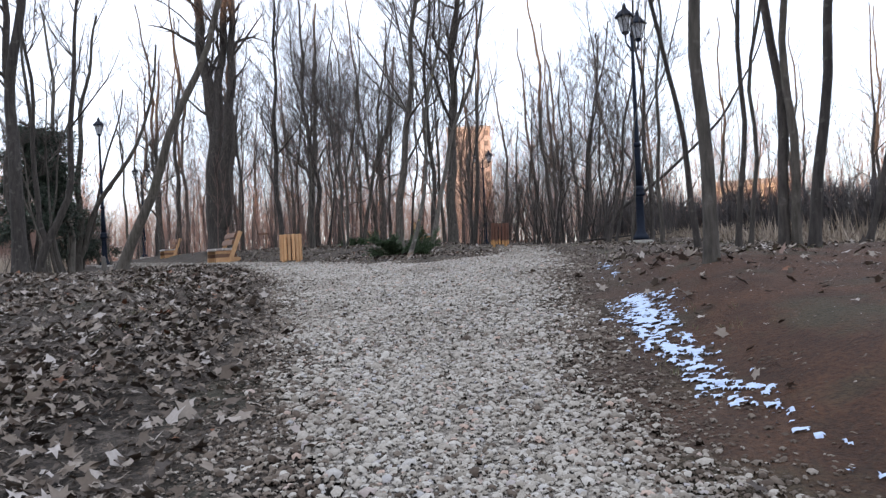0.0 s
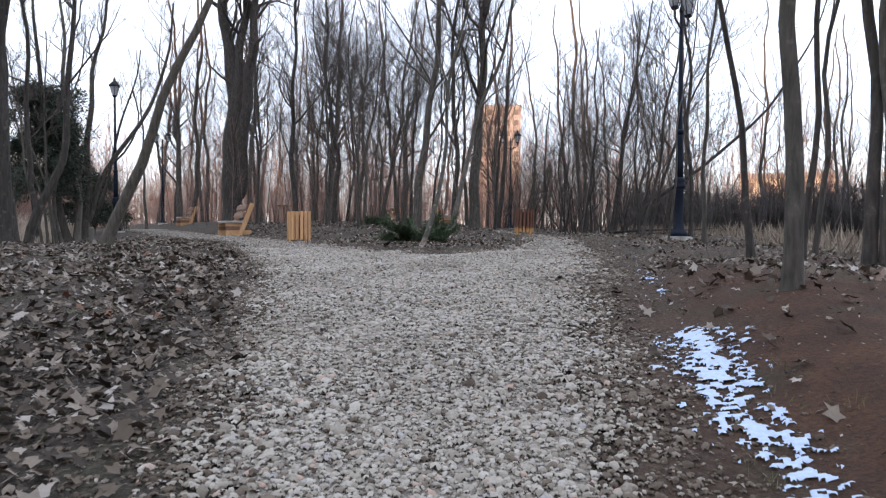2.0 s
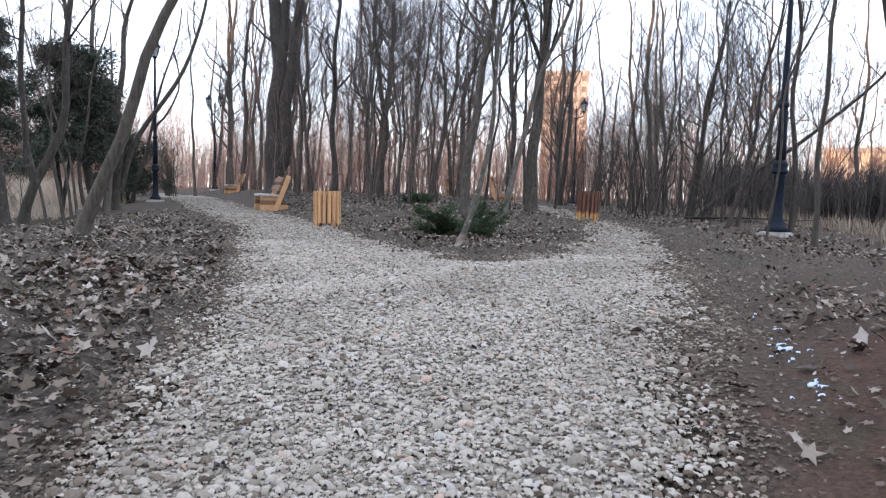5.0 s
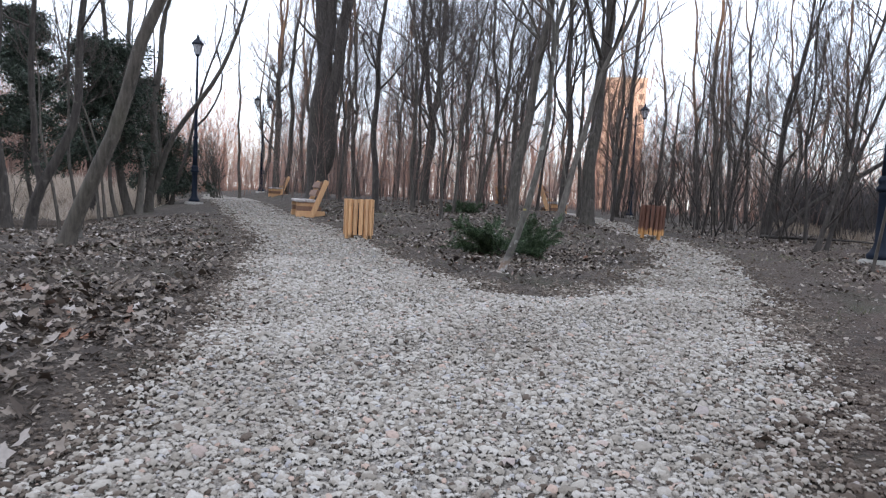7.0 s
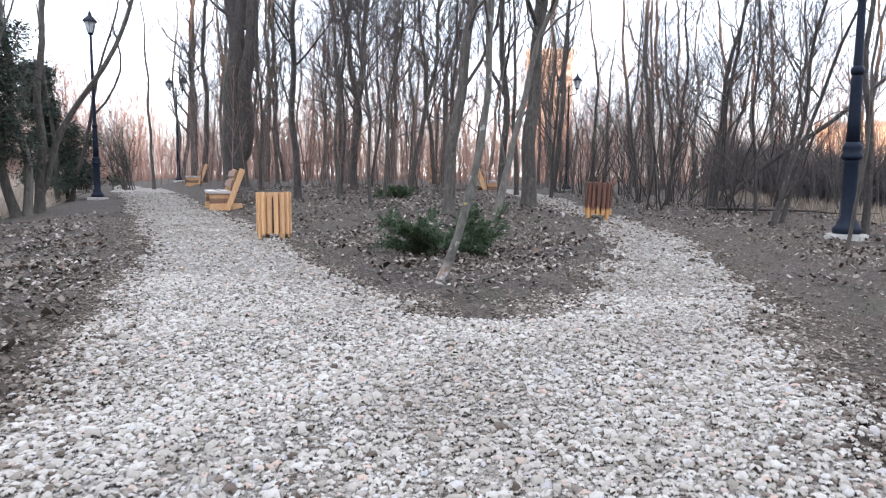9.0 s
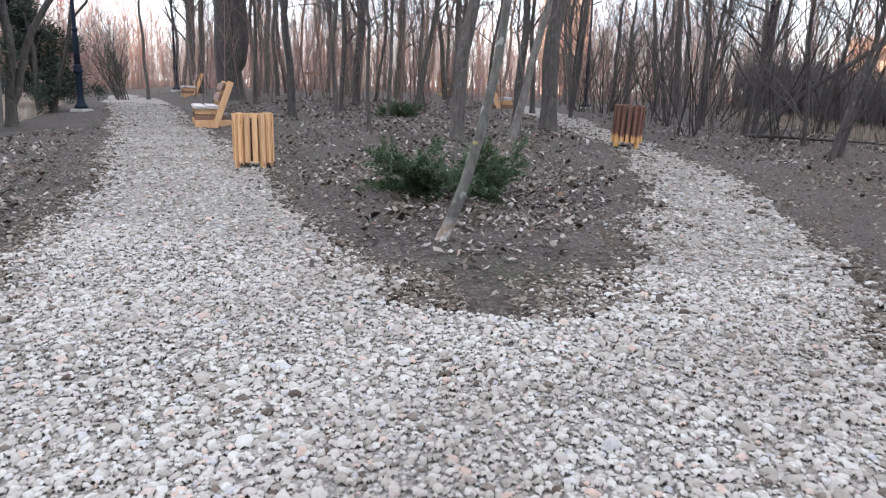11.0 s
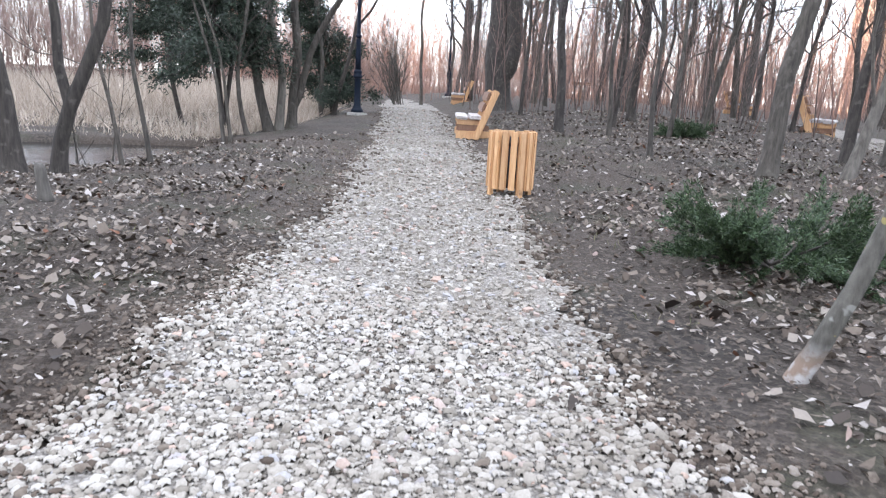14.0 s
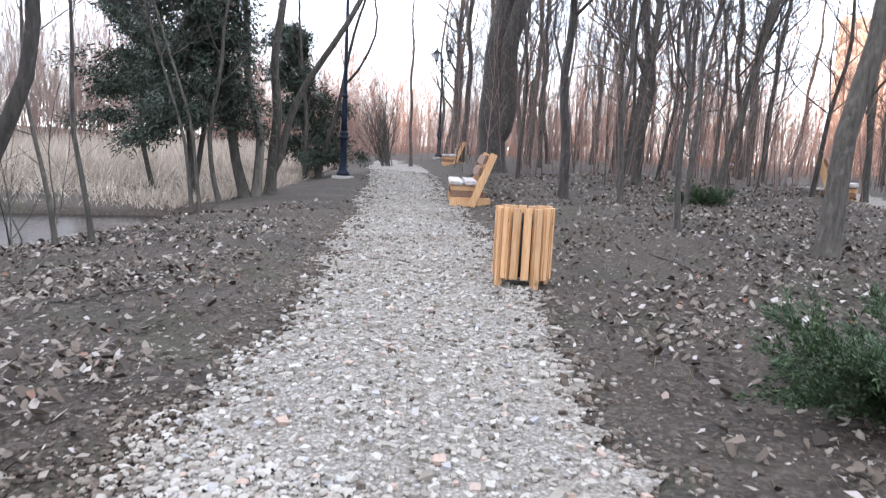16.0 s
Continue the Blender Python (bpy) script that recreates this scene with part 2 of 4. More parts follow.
# the blue of reflected sky light is put into the snow's base colour
SNOW = plain_material("sky_tinted_old_snow", (0.46, 0.58, 0.79), 0.6, 0.0, 0.12, 45.0)
WATER = water_material()
TOWER_WALL = facade_material("warm_tower_plaster", (0.38, 0.335, 0.30), (0.47, 0.42, 0.38))
PALE_WALL = facade_material("pale_plaster", (0.62, 0.55, 0.42), (0.76, 0.70, 0.56))
# pane colour carries the reflection of the warm sky
PANE = plain_material("warm_reflection_window_glass", (0.20, 0.17, 0.15), 0.15)

# ---- building blocks ----


def mesh_object(name, verts, faces, mat, smooth=False):
    me = bpy.data.meshes.new(name)
    me.from_pydata([tuple(v) for v in verts], [], faces)
    me.materials.append(mat)
    if smooth:
        me.polygons.foreach_set("use_smooth", [True] * len(me.polygons))
    me.update()
    return new(name, me)


def triangles_object(name, verts, tris, mat):
    """A mesh from arrays: verts (n, 3), tris (m, 3)."""
    me = bpy.data.meshes.new(name)
    me.vertices.add(len(verts))
    me.vertices.foreach_set("co", np.asarray(verts, np.float32).ravel())
    me.loops.add(3 * len(tris))
    me.loops.foreach_set("vertex_index", np.asarray(tris, np.int32).ravel())
    me.polygons.add(len(tris))
    me.polygons.foreach_set("loop_start", np.arange(0, 3 * len(tris), 3, dtype=np.int32))
    me.update(calc_edges=True)
    me.materials.append(mat)
    return new(name, me)


def part(name, bm, mat, parent, label=""):
    me = bpy.data.meshes.new(name)
    bm.to_mesh(me)
    bm.free()
    me.materials.append(mat)
    ob = new(name, me)
    ob.parent = parent
    return tagged(ob, label)


def thing(name, m, label, category, group=""):
    ob = new(name)
    ob.empty_display_size = 0.2
    ob.matrix_basis = m
    return tagged(ob, label, category, group)


def beam(size, at=(0, 0, 0), turn=(0, 0, 0), bevel=0.008, rough=0.0, seed=0):
    """A bevelled, slightly uneven timber of that size, centred at a place."""
    bm = bmesh.new()
    bmesh.ops.create_cube(bm, size=1.0)
    bmesh.ops.scale(bm, vec=size, verts=bm.verts)
    if bevel:
        bmesh.ops.bevel(bm, geom=list(bm.edges), offset=bevel, segments=2, affect="EDGES")
    if rough:
        rng = random.Random(seed)
        for v in bm.verts:
            v.co += Vector((rng.uniform(-rough, rough), rng.uniform(-rough, rough), rng.uniform(-rough, rough)))
    bm.transform(Matrix.Translation(at) @ Euler([radians(a) for a in turn]).to_matrix().to_4x4())
    return bm


def lathe(profile, sides=20, at=(0, 0, 0), flat=False):
    """A turned body from (radius, height) pairs."""
    bm = bmesh.new()
    rings = []
    for r, z in profile:
        ring = [bm.verts.new((at[0] + r * math.cos(2 * math.pi * k / sides), at[1] + r * math.sin(2 * math.pi * k / sides), at[2] + z)) for k in range(sides)]
        rings.append(ring)
    for a, b in zip(rings, rings[1:]):
        for k in range(sides):
            f = bm.faces.new((a[k], a[(k + 1) % sides], b[(k + 1) % sides], b[k]))
            f.smooth = not flat
    bm.faces.new(rings[0][::-1])
    bm.faces.new(rings[-1])
    return bm


class Tubes:
    """Collects tapered tubes along bent lines into one mesh."""

    def __init__(self):
        self.v, self.f, self.n = [], [], 0

    def add(self, points, radii, sides):
        p, r = np.asarray(points, float), np.asarray(radii, float)
        d = np.gradient(p, axis=0)
        d /= np.linalg.norm(d, axis=1)[:, None] + 1e-9
        ref = np.array((0.0, 1.0, 0.0)) if abs(d[0][1]) < 0.8 else np.array((1.0, 0.0, 0.0))
        a = np.cross(d, ref)
        a /= np.linalg.norm(a, axis=1)[:, None] + 1e-9
        b = np.cross(d, a)
        ang = np.arange(sides) * 2 * np.pi / sides
        ring = p[:, None] + r[:, None, None] * (np.cos(ang)[None, :, None] * a[:, None] + np.sin(ang)[None, :, None] * b[:, None])
        self.v.append(ring.reshape(-1, 3))
        i = np.arange(len(p) - 1)[:, None] * sides + self.n
        k, k2 = np.arange(sides)[None], (np.arange(sides)[None] + 1) % sides
        q = np.stack([i + k, i + k2, i + sides + k2, i + sides + k], -1).reshape(-1, 4)
        self.f.append(q)
        self.n += len(p) * sides

    def build(self, name, mat, parent=None):
        v, q = np.concatenate(self.v), np.concatenate(self.f)
        tris = np.concatenate([q[:, [0, 1, 2]], q[:, [0, 2, 3]]])
        ob = triangles_object(name, v, tris, mat)
        ob.data.polygons.foreach_set("use_smooth", [True] * len(ob.data.polygons))
        ob.parent = parent
        return ob


# ---- lie of the land ----


def smooth(a, b, v):
    u = np.clip((np.asarray(v, float) - a) / (b - a), 0, 1)
    return u * u * (3 - 2 * u)


RISE_Y = (-40, -6, -3, -0.6, 1.5, 3.5, 5, 6.5, 8.3, 10.7, 13, 16, 60)
RISE_Z = (-3.5, -1.95, -1.5, -1.2, -0.86, -0.62, -0.45, -0.3, -0.17, -0.07, 0, 0.02, 0.06)
LEFT_Y = (-8, -3, 0, 2.1, 3.3, 4.8, 6.9, 8.4, 10.9, 12.1, 14.1, 16.2, 20.1, 29, 35.5, 45, 70)
LEFT_X = (1.1, 0.55, 0.16, -0.12, -0.64, -1.24, -2.05, -2.7, -4.3, -5.15, -6.5, -8.25, -11.5, -19.4, -25.6, -33.5, -54)
RIGHT_Y = (-8, -3, 0, 2.2, 3.1, 4.4, 6.3, 8, 11.7, 15, 17, 19.8, 23, 31, 40, 70)
RIGHT_X = (3.2, 2.7, 2.55, 2.28, 2.0, 1.75, 1.6, 1.56, 1.6, 1.6, 1.25, 0.6, -0.15, -2.3, -5.2, -14)
FORK_LY = (11.4, 11.9, 12.5, 13.3, 14.3, 15.1, 16.2, 19.8, 24, 30, 36, 45, 70)
FORK_LX = (-0.9, -1.36, -1.92, -2.57, -3.44, -4.06, -4.92, -7.85, -11.7, -16.8, -22.2, -30, -51)
FORK_RY = (11.4, 12.2, 13.4, 15, 17.7, 19.8, 22, 26, 31, 40, 70)
FORK_RX = (-0.9, -0.75, -0.6, -0.55, -0.55, -0.8, -1.3, -2.4, -4.2, -7.6, -17)
CREEK_Y = (-30, -10, 4, 10, 13, 16, 18.3, 19.4)
CREEK_X = (-22, -18.5, -15.6, -14.7, -14.6, -14.9, -14.6, -14.4)
CREEK_W = (3.0, 3.0, 3.0, 3.1, 3.2, 2.5, 1.0, 0.05)
WATER_Z = -0.42


def wobble(x, y):
    return 0.09 * np.sin(3.1 * x + 1.7 * y) + 0.07 * np.sin(5.3 * y - 2.2 * x + 1) + 0.05 * np.sin(11 * x + 7 * y) + 0.035 * np.sin(19 * x - 14 * y + 2)


def in_path(x, y, grow=0.0):
    """Above 0 inside the gravel, in metres from its edge."""
    x, y = np.asarray(x, float), np.asarray(y, float)
    w = wobble(x, y)
    inside = np.minimum(x - np.interp(y, LEFT_Y, LEFT_X), np.interp(y, RIGHT_Y, RIGHT_X) - x) + w + grow
    isle = np.minimum(x - np.interp(y, FORK_LY, FORK_LX), np.interp(y, FORK_RY, FORK_RX) - x) + w - grow
    isle = np.where(y < 11.42, -9, np.minimum(isle, y - 11.42))
    return np.minimum(np.minimum(inside, -isle), 62 - y)


def land(x, y):
    x, y = np.asarray(x, float), np.asarray(y, float)
    z = np.interp(y, RISE_Y, RISE_Z)
    inner = smooth(-0.2, 1.2, np.interp(y, FORK_RY, FORK_RX) - x)
    z = z + (0.33 * smooth(15, 22, y) + 0.1 * smooth(23, 32, y)) * smooth(-0.2, 2.0, x - np.interp(y, FORK_LY, FORK_LX)) * inner
    z = z + 0.10 * smooth(15, 20, y) * (1 - inner) + 0.15 * smooth(22, 34, y) * (x < 0)
    # long unseen rise added behind the camera to keep low sun off the place
    z = z + 42 * smooth(-38, -105, y)
    right = x - np.interp(y, RIGHT_Y, RIGHT_X)
    z = z + 0.22 * smooth(0.1, 1.2, right) * smooth(-2, 2, y) * (1 - smooth(7, 11, y))
    left = np.interp(y, LEFT_Y, LEFT_X) - x
    z = z + 0.11 * smooth(0.2, 1.6, left) * (1 - smooth(10, 15, y))
    # the left bank falls to the reed meadow and the creek
    bank = np.interp(y, (-10, 8, 13.5, 16.1, 17.7, 22.5, 29, 36, 50), (-8.4, -8.7, -9.8, -11.3, -12.7, -16.3, -21.6, -28, -41))
    z = z - 0.22 * smooth(0.6, 4.6, left) * smooth(10.5, 15, y) - 0.08 * smooth(0, 3, bank - x) * smooth(4, 9, y)
    off = np.abs(x - np.interp(y, CREEK_Y, CREEK_X)) / np.interp(y, CREEK_Y, CREEK_W)
    z = z - 0.5 * (1 - smooth(0.75, 1.12, off)) * (y < 19.4)
    # beyond the right bank the ground drops to a meadow
    z = z - 0.5 * smooth(3.0, 7.0, x - np.interp(y, (0, 10, 20, 30), (3.5, 3.2, 2.2, 0.8))) * smooth(7, 11, y)
    z = z + 0.025 * np.sin(1.3 * x + 0.7 * y) + 0.02 * np.sin(2.9 * x - 2.1 * y)
    gravel = in_path(x, y)
    return z - 0.02 * smooth(-0.2, 0.3, gravel)


def ground_point(x, y, dz=0.0):
    return (x, y, float(land(x, y)) + dz)


def spread(lo, hi, step, far, rate):
    mid = list(np.arange(lo, hi + 1e-6, step))
    s, a, b = step, lo, hi
    low, high = [], []
    while b < far:
        s *= rate
        a, b = a - s, b + s
        low.append(a), high.append(b)
    return np.array(low[::-1] + mid + high)


def build_ground():
    xs, ys = spread(-22, 9, 0.24, 1500, 1.17), spread(-3, 34, 0.24, 1500, 1.17)
    gx, gy = np.meshgrid(xs, ys)
    gz = land(gx, gy)
    far = smooth(60, 200, np.hypot(gx, gy)) * smooth(-30, 10, gy)
    gz = gz * (1 - far) + far * -0.2
    gz = gz - 0.03 * smooth(0.3, 0.65, in_path(gx, gy))
    v = np.stack([gx, gy, gz], -1).reshape(-1, 3)
    n, m = gx.shape
    i = (np.arange(n - 1)[:, None] * m + np.arange(m - 1)[None]).ravel()
    tris = np.concatenate([np.stack([i, i + 1, i + m + 1], -1), np.stack([i, i + m + 1, i + m], -1)])
    ob = triangles_object("ground", v, tris, EARTH)
    ob.data.polygons.foreach_set("use_smooth", [True] * len(ob.data.polygons))
    tagged(ob, "bare brown earth with trodden leaf mould under trees", "ground", kind="structure")


def build_path():
    xs, ys = np.arange(-34, 4, 0.1), np.arange(-8, 46, 0.1)
    gx, gy = np.meshgrid(xs, ys)
    keep = in_path(gx, gy) > np.interp(gy, (12, 22), (0.38, 0.05))
    n, m = gx.shape
    cell = keep[:-1, :-1] & keep[1:, :-1] & keep[:-1, 1:] & keep[1:, 1:]
    i = (np.arange(n - 1)[:, None] * m + np.arange(m - 1)[None])[cell]
    tris = np.concatenate([np.stack([i, i + 1, i + m + 1], -1), np.stack([i, i + m + 1, i + m], -1)])
    used, tris = np.unique(tris, return_inverse=True)
    v = np.stack([gx, gy, land(gx, gy) + 0.006], -1).reshape(-1, 3)[used]
    ob = triangles_object("path", v, tris.reshape(-1, 3), BED)
    ob.data.polygons.foreach_set("use_smooth", [True] * len(ob.data.polygons))
    tagged(ob, "forking footpath of pale crushed stone", "path", kind="structure")


build_ground()
build_path()
creek_y = np.linspace(-30, 19.4, 60)
creek_x, creek_w = np.interp(creek_y, CREEK_Y, CREEK_X), np.interp(creek_y, CREEK_Y, CREEK_W) * 1.15
water = mesh_object("water", [p for a, b, c in zip(creek_x, creek_w, creek_y) for p in ((a - b, c, WATER_Z), (a + b, c, WATER_Z))], [(2 * k, 2 * k + 1, 2 * k + 3, 2 * k + 2) for k in range(59)], WATER)
tagged(water, "still dark creek water reflecting the sky", "water", kind="structure")

# ---- trees ----


def limb_line(rng, start, way, length, steps, up, bend):
    pts, d = [np.array(start, float)], np.array(way, float) / np.linalg.norm(way)
    for _ in range(steps):
        d = d + rng.normal(0, bend, 3) + np.array((0, 0, up))
        d /= np.linalg.norm(d)
        pts.append(pts[-1] + d * length / steps)
    return np.array(pts)


def side_way(rng, lo, hi, along=None):
    a, e = rng.uniform(0, 2 * np.pi), radians(rng.uniform(lo, hi))
    way = np.array((math.cos(a) * math.cos(e), math.sin(a) * math.cos(e), math.sin(e)))
    return way if along is None else way + 0.9 * along / np.linalg.norm(along)


def twigs_on(rng, tubes, line, radii, count, length, level, fine):
    for _ in range(count):
        k = rng.uniform(0.25, 0.98) * (len(line) - 1)
        i = min(int(k), len(line) - 2)
        at = line[i] + (line[i + 1] - line[i]) * (k - i)
        r = max(0.5 * radii[i], 0.004)
        size = length * rng.uniform(0.5, 1.2)
        twig = limb_line(rng, at, side_way(rng, 0, 60, line[i + 1] - line[i]), size, 2 if level else 1, 0.09, 0.20)
        rr = np.linspace(r, 0.003, len(twig))
        tubes.add(twig, rr, 3)
        if level:
            twigs_on(rng, tubes, twig, rr, fine, length * 0.45, level - 1, fine)


def stem_line(rng, bends, height, wander):
    """A trunk line from the base through the bends, then on upwards."""
    marks = [np.zeros(3)] + [np.array(b, float) for b in bends]
    last = marks[-1] - marks[-2] if len(marks) > 1 else np.array((0, 0, 1.0))
    last = last / np.linalg.norm(last)
    while marks[-1][2] < height:
        last = last + np.array((0, 0, 0.22)) + rng.normal(0, 0.07, 3)
        last /= np.linalg.norm(last)
        marks.append(marks[-1] + last * 1.4)
    marks = np.array(marks)
    zs = np.concatenate([(-0.12, 0.0, 0.12, 0.35), np.arange(0.8, height, 0.55)])
    line = np.stack([np.interp(zs, marks[:, 2], marks[:, 0]), np.interp(zs, marks[:, 2], marks[:, 1]), zs], -1)
    for _ in range(2):
        line[2:-1] = (line[1:-2] + 2 * line[2:-1] + line[3:]) / 4
    phase = rng.uniform(0, 6.28, 4)
    line[:, 0] += wander * smooth(0.4, 2.5, zs) * (np.sin(0.9 * zs + phase[0]) + 0.5 * np.sin(2.3 * zs + phase[1]))
    line[:, 1] += wander * smooth(0.4, 2.5, zs) * (np.sin(0.8 * zs + phase[2]) + 0.5 * np.sin(2.1 * zs + phase[3]))
    return line


def tree(name, at, r, bends=(), height=11.0, first=0.35, limbs=11, seed=1, bark=None, stems=(), label="", group="", twigs=7, fine=3, wander=0.05, spread_len=0.30, category="tree"):
    """A bare tree: an empty at its foot with a trunk and a crown of branches. stems: further stems (from height, bends)."""
    rng = np.random.default_rng(seed)
    top = thing(name, Matrix.Translation(ground_point(*at)), label, category, group)
    wood, crown = Tubes(), Tubes()
    wander = wander + 0.06 * rng.uniform(0.2, 1.0)
    lines = [(stem_line(rng, bends, height, wander), r)]
    for z, more in stems:
        base = lines[0][0]
        i = int(np.argmin(np.abs(base[:, 2] - z)))
        extra = stem_line(rng, more, height * rng.uniform(0.75, 0.95), wander)
        lines.append((np.concatenate([[base[i]], extra[extra[:, 2] > z + 0.35]]), 0.75 * r))
    for n, (line, rad) in enumerate(lines):
        zz = line[:, 2]
        radii = rad * (1 - 0.8 * np.clip(zz / (height * 1.03), 0, 1) ** 0.85)
        if n == 0:
            radii = radii * (1 + 0.55 * np.exp(-np.clip(zz + 0.12, 0, None) / 0.16))
        wood.add(line, radii, 10 if r > 0.05 else 7)
        for _ in range(limbs):
            k = int(np.clip(rng.triangular(first, first + 0.3, 1.0) * len(line), 2, len(line) - 2))
            length = (1.15 - zz[k] / height) * height * spread_len * rng.uniform(0.6, 1.2) + 0.5
            branch = limb_line(rng, line[k], side_way(rng, 28, 66), length, 6, 0.10, 0.21)
            rr = np.linspace(max(radii[k] * rng.uniform(0.28, 0.5), 0.008), 0.005, len(branch))
            (wood if rr[0] > 0.022 else crown).add(branch, rr, 5)
            twigs_on(rng, crown, branch, rr, twigs, length * 0.42, 1 if fine else 0, fine)
    wood.build("trunk", bark or BARK, top)
    crown.build("crown", TWIG, top)
    return top


def bush(name, at, stems, height, lean, seed, label, mat=None, r=0.02, group="", twigs=7, fine=2, way=None):
    """A many-stemmed bare shrub."""
    rng = np.random.default_rng(seed)
    top = thing(name, Matrix.Translation(ground_point(*at)), label, "shrub", group)
    wood, crown = Tubes(), Tubes()
    for _ in range(stems):
        d = side_way(rng, 90 - lean, 88)
        if way is not None:
            d = d + np.array(way)
        line = limb_line(rng, (rng.uniform(-0.3, 0.3), rng.uniform(-0.3, 0.3), -0.1), d, height * rng.uniform(0.6, 1.1), 8, 0.05, 0.10)
        rr = np.linspace(r * rng.uniform(0.6, 1.4), 0.005, len(line))
        wood.add(line, rr, 5)
        twigs_on(rng, crown, line, rr, twigs, height * 0.28, 1 if fine else 0, fine)
    wood.build("trunk", mat or BARK_DARK, top)
    crown.build("crown", TWIG if mat is None else mat, top)
    return top


GREY, DARK = "tall bare grey-brown tree rising from leaf litter", "slender dark bare tree in the wood"
# foot, radius at the foot, points the trunk leans through, height, seed
WOOD_TREES = [
    ((-25.5, 42.5), 0.26, [(-0.4, 0.4, 7)], 14, 11, BARK),
    ((-8.75, 23.4), 0.125, [(-0.3, 0.4, 5.5)], 12, 12, BARK_DARK),
    ((-15.2, 32.4), 0.10, [(-0.5, 0.6, 6.5)], 12, 13, BARK),
    ((-7.5, 23.3), 0.065, [(-0.3, 0.4, 4.6)], 9, 14, BARK),
    ((-9.2, 28.3), 0.15, [(-0.1, 0.3, 3.6), (-0.45, 0.55, 6)], 13, 15, BARK_DARK),
    ((-5.35, 20.2), 0.05, [(-0.35, 0.3, 3.5)], 9, 16, BARK),
    ((-11.3, 37.5), 0.16, [(0.1, 0.9, 8)], 13, 17, BARK),
    ((-6.9, 27.4), 0.11, [(0.6, 0.6, 4.3)], 11, 18, BARK),
    ((-3.45, 19.55), 0.15, [(0.05, 0.25, 2.2), (0.25, 0.45, 4)], 13, 19, BARK),
    ((-2.3, 22.4), 0.21, [(0.0, 0.45, 4.3)], 15, 120, BARK),
    ((-2.6, 20.2), 0.095, [(0.36, 0.6, 2.0), (0.9, 0.9, 4)], 11, 21, PALE_BARK),
    ((-2.95, 22.3), 0.11, [(0.0, 0.4, 3.4)], 12, 22, BARK_DARK),
    ((-2.95, 31.8), 0.08, [(0.3, 0.7, 5.8)], 10, 23, BARK_DARK),
    ((-15.3, 41), 0.15, [(-0.5, 0.6, 5.4)], 13, 24, BARK),
    ((-11.8, 34.0), 0.25, [(0.14, 0.6, 3.1), (0.15, 1.1, 5.8)], 14, 25, BARK),
    ((-9.5, 30.6), 0.075, [(0.12, 0.4, 1.9)], 10, 26, BARK_DARK),
    ((-6.55, 24.2), 0.062, [(0.0, 0.5, 2.8)], 10, 27, BARK),
    ((-7.95, 30.6), 0.08, [(-0.1, 0.5, 3.1)], 11, 28, BARK),
    ((-10.2, 43), 0.26, [(-0.18, 0.9, 5.6), (0.2, 1.6, 8)], 14, 29, BARK),
    ((-16.4, 36), 0.12, [(-0.5, 0.6, 7)], 13, 30, BARK),
    ((-12.4, 34), 0.10, [(0.2, 0.4, 6)], 12, 31, BARK_DARK),
    ((-7.8, 35.5), 0.12, [(0.1, 0.4, 6)], 12, 32, BARK_DARK),
    ((-5.2, 29), 0.07, [(0.3, 0.3, 4)], 10, 33, BARK_DARK),
    ((-4.7, 34.5), 0.12, [(-0.2, 0.3, 5)], 12, 34, BARK),
    ((-12.3, 27.5), 0.07, [(-0.1, 0.2, 5)], 10, 35, BARK_DARK),
    ((-8.6, 25.9), 0.06, [(0.15, 0.2, 4)], 10, 36, BARK_DARK),
]
for n, (at, r, bends, height, seed, bark) in enumerate(WOOD_TREES):
    tree("tree", at, 0.84 * r, bends, height, 0.2, 20, seed, bark, label=DARK if bark is BARK_DARK else GREY, group="trees of the wood", twigs=11)
# the double trunk behind the bench
tree("tree", (-14.5, 29.5), 0.45, [(-0.15, 0.2, 3), (-0.25, 0.4, 7)], 16, 0.4, 12, 40, BARK_DARK, stems=[(0.8, [(0.35, 0.1, 1.5), (0.6, 0.4, 7)]), (3.5, [(0.0, 0.3, 4), (0.2, 0.5, 8)])], label="massive old dark tree with a double trunk", group="trees of the wood")
# the leaning young tree at the fork, and the leaning tree on the left bank
tree("tree", (-1.67, 12.89), 0.045, [(0.05, 0.02, 0.14), (0.17, 0.07, 0.42), (0.30, 0.17, 0.95), (0.40, 0.27, 1.6), (0.47, 0.35, 2.4), (0.55, 0.4, 3.2)], 7.5, 0.4, 7, 41, LEAN_BARK, stems=[(2.4, [(0.40, 0.34, 2.4), (0.2, 0.3, 3.4)])], label="young leaning tree with pale lichened bark and whitish foot")
tree("tree", (-6.62, 11.0), 0.098, [(0.24, 0.05, 0.66), (0.55, 0.12, 1.27), (0.92, 0.2, 1.79), (1.11, 0.24, 2.39), (1.3, 0.28, 3.09), (1.67, 0.36, 4.06)], 8, 0.45, 9, 42, BARK, label="leaning curved tree on the leafy bank")
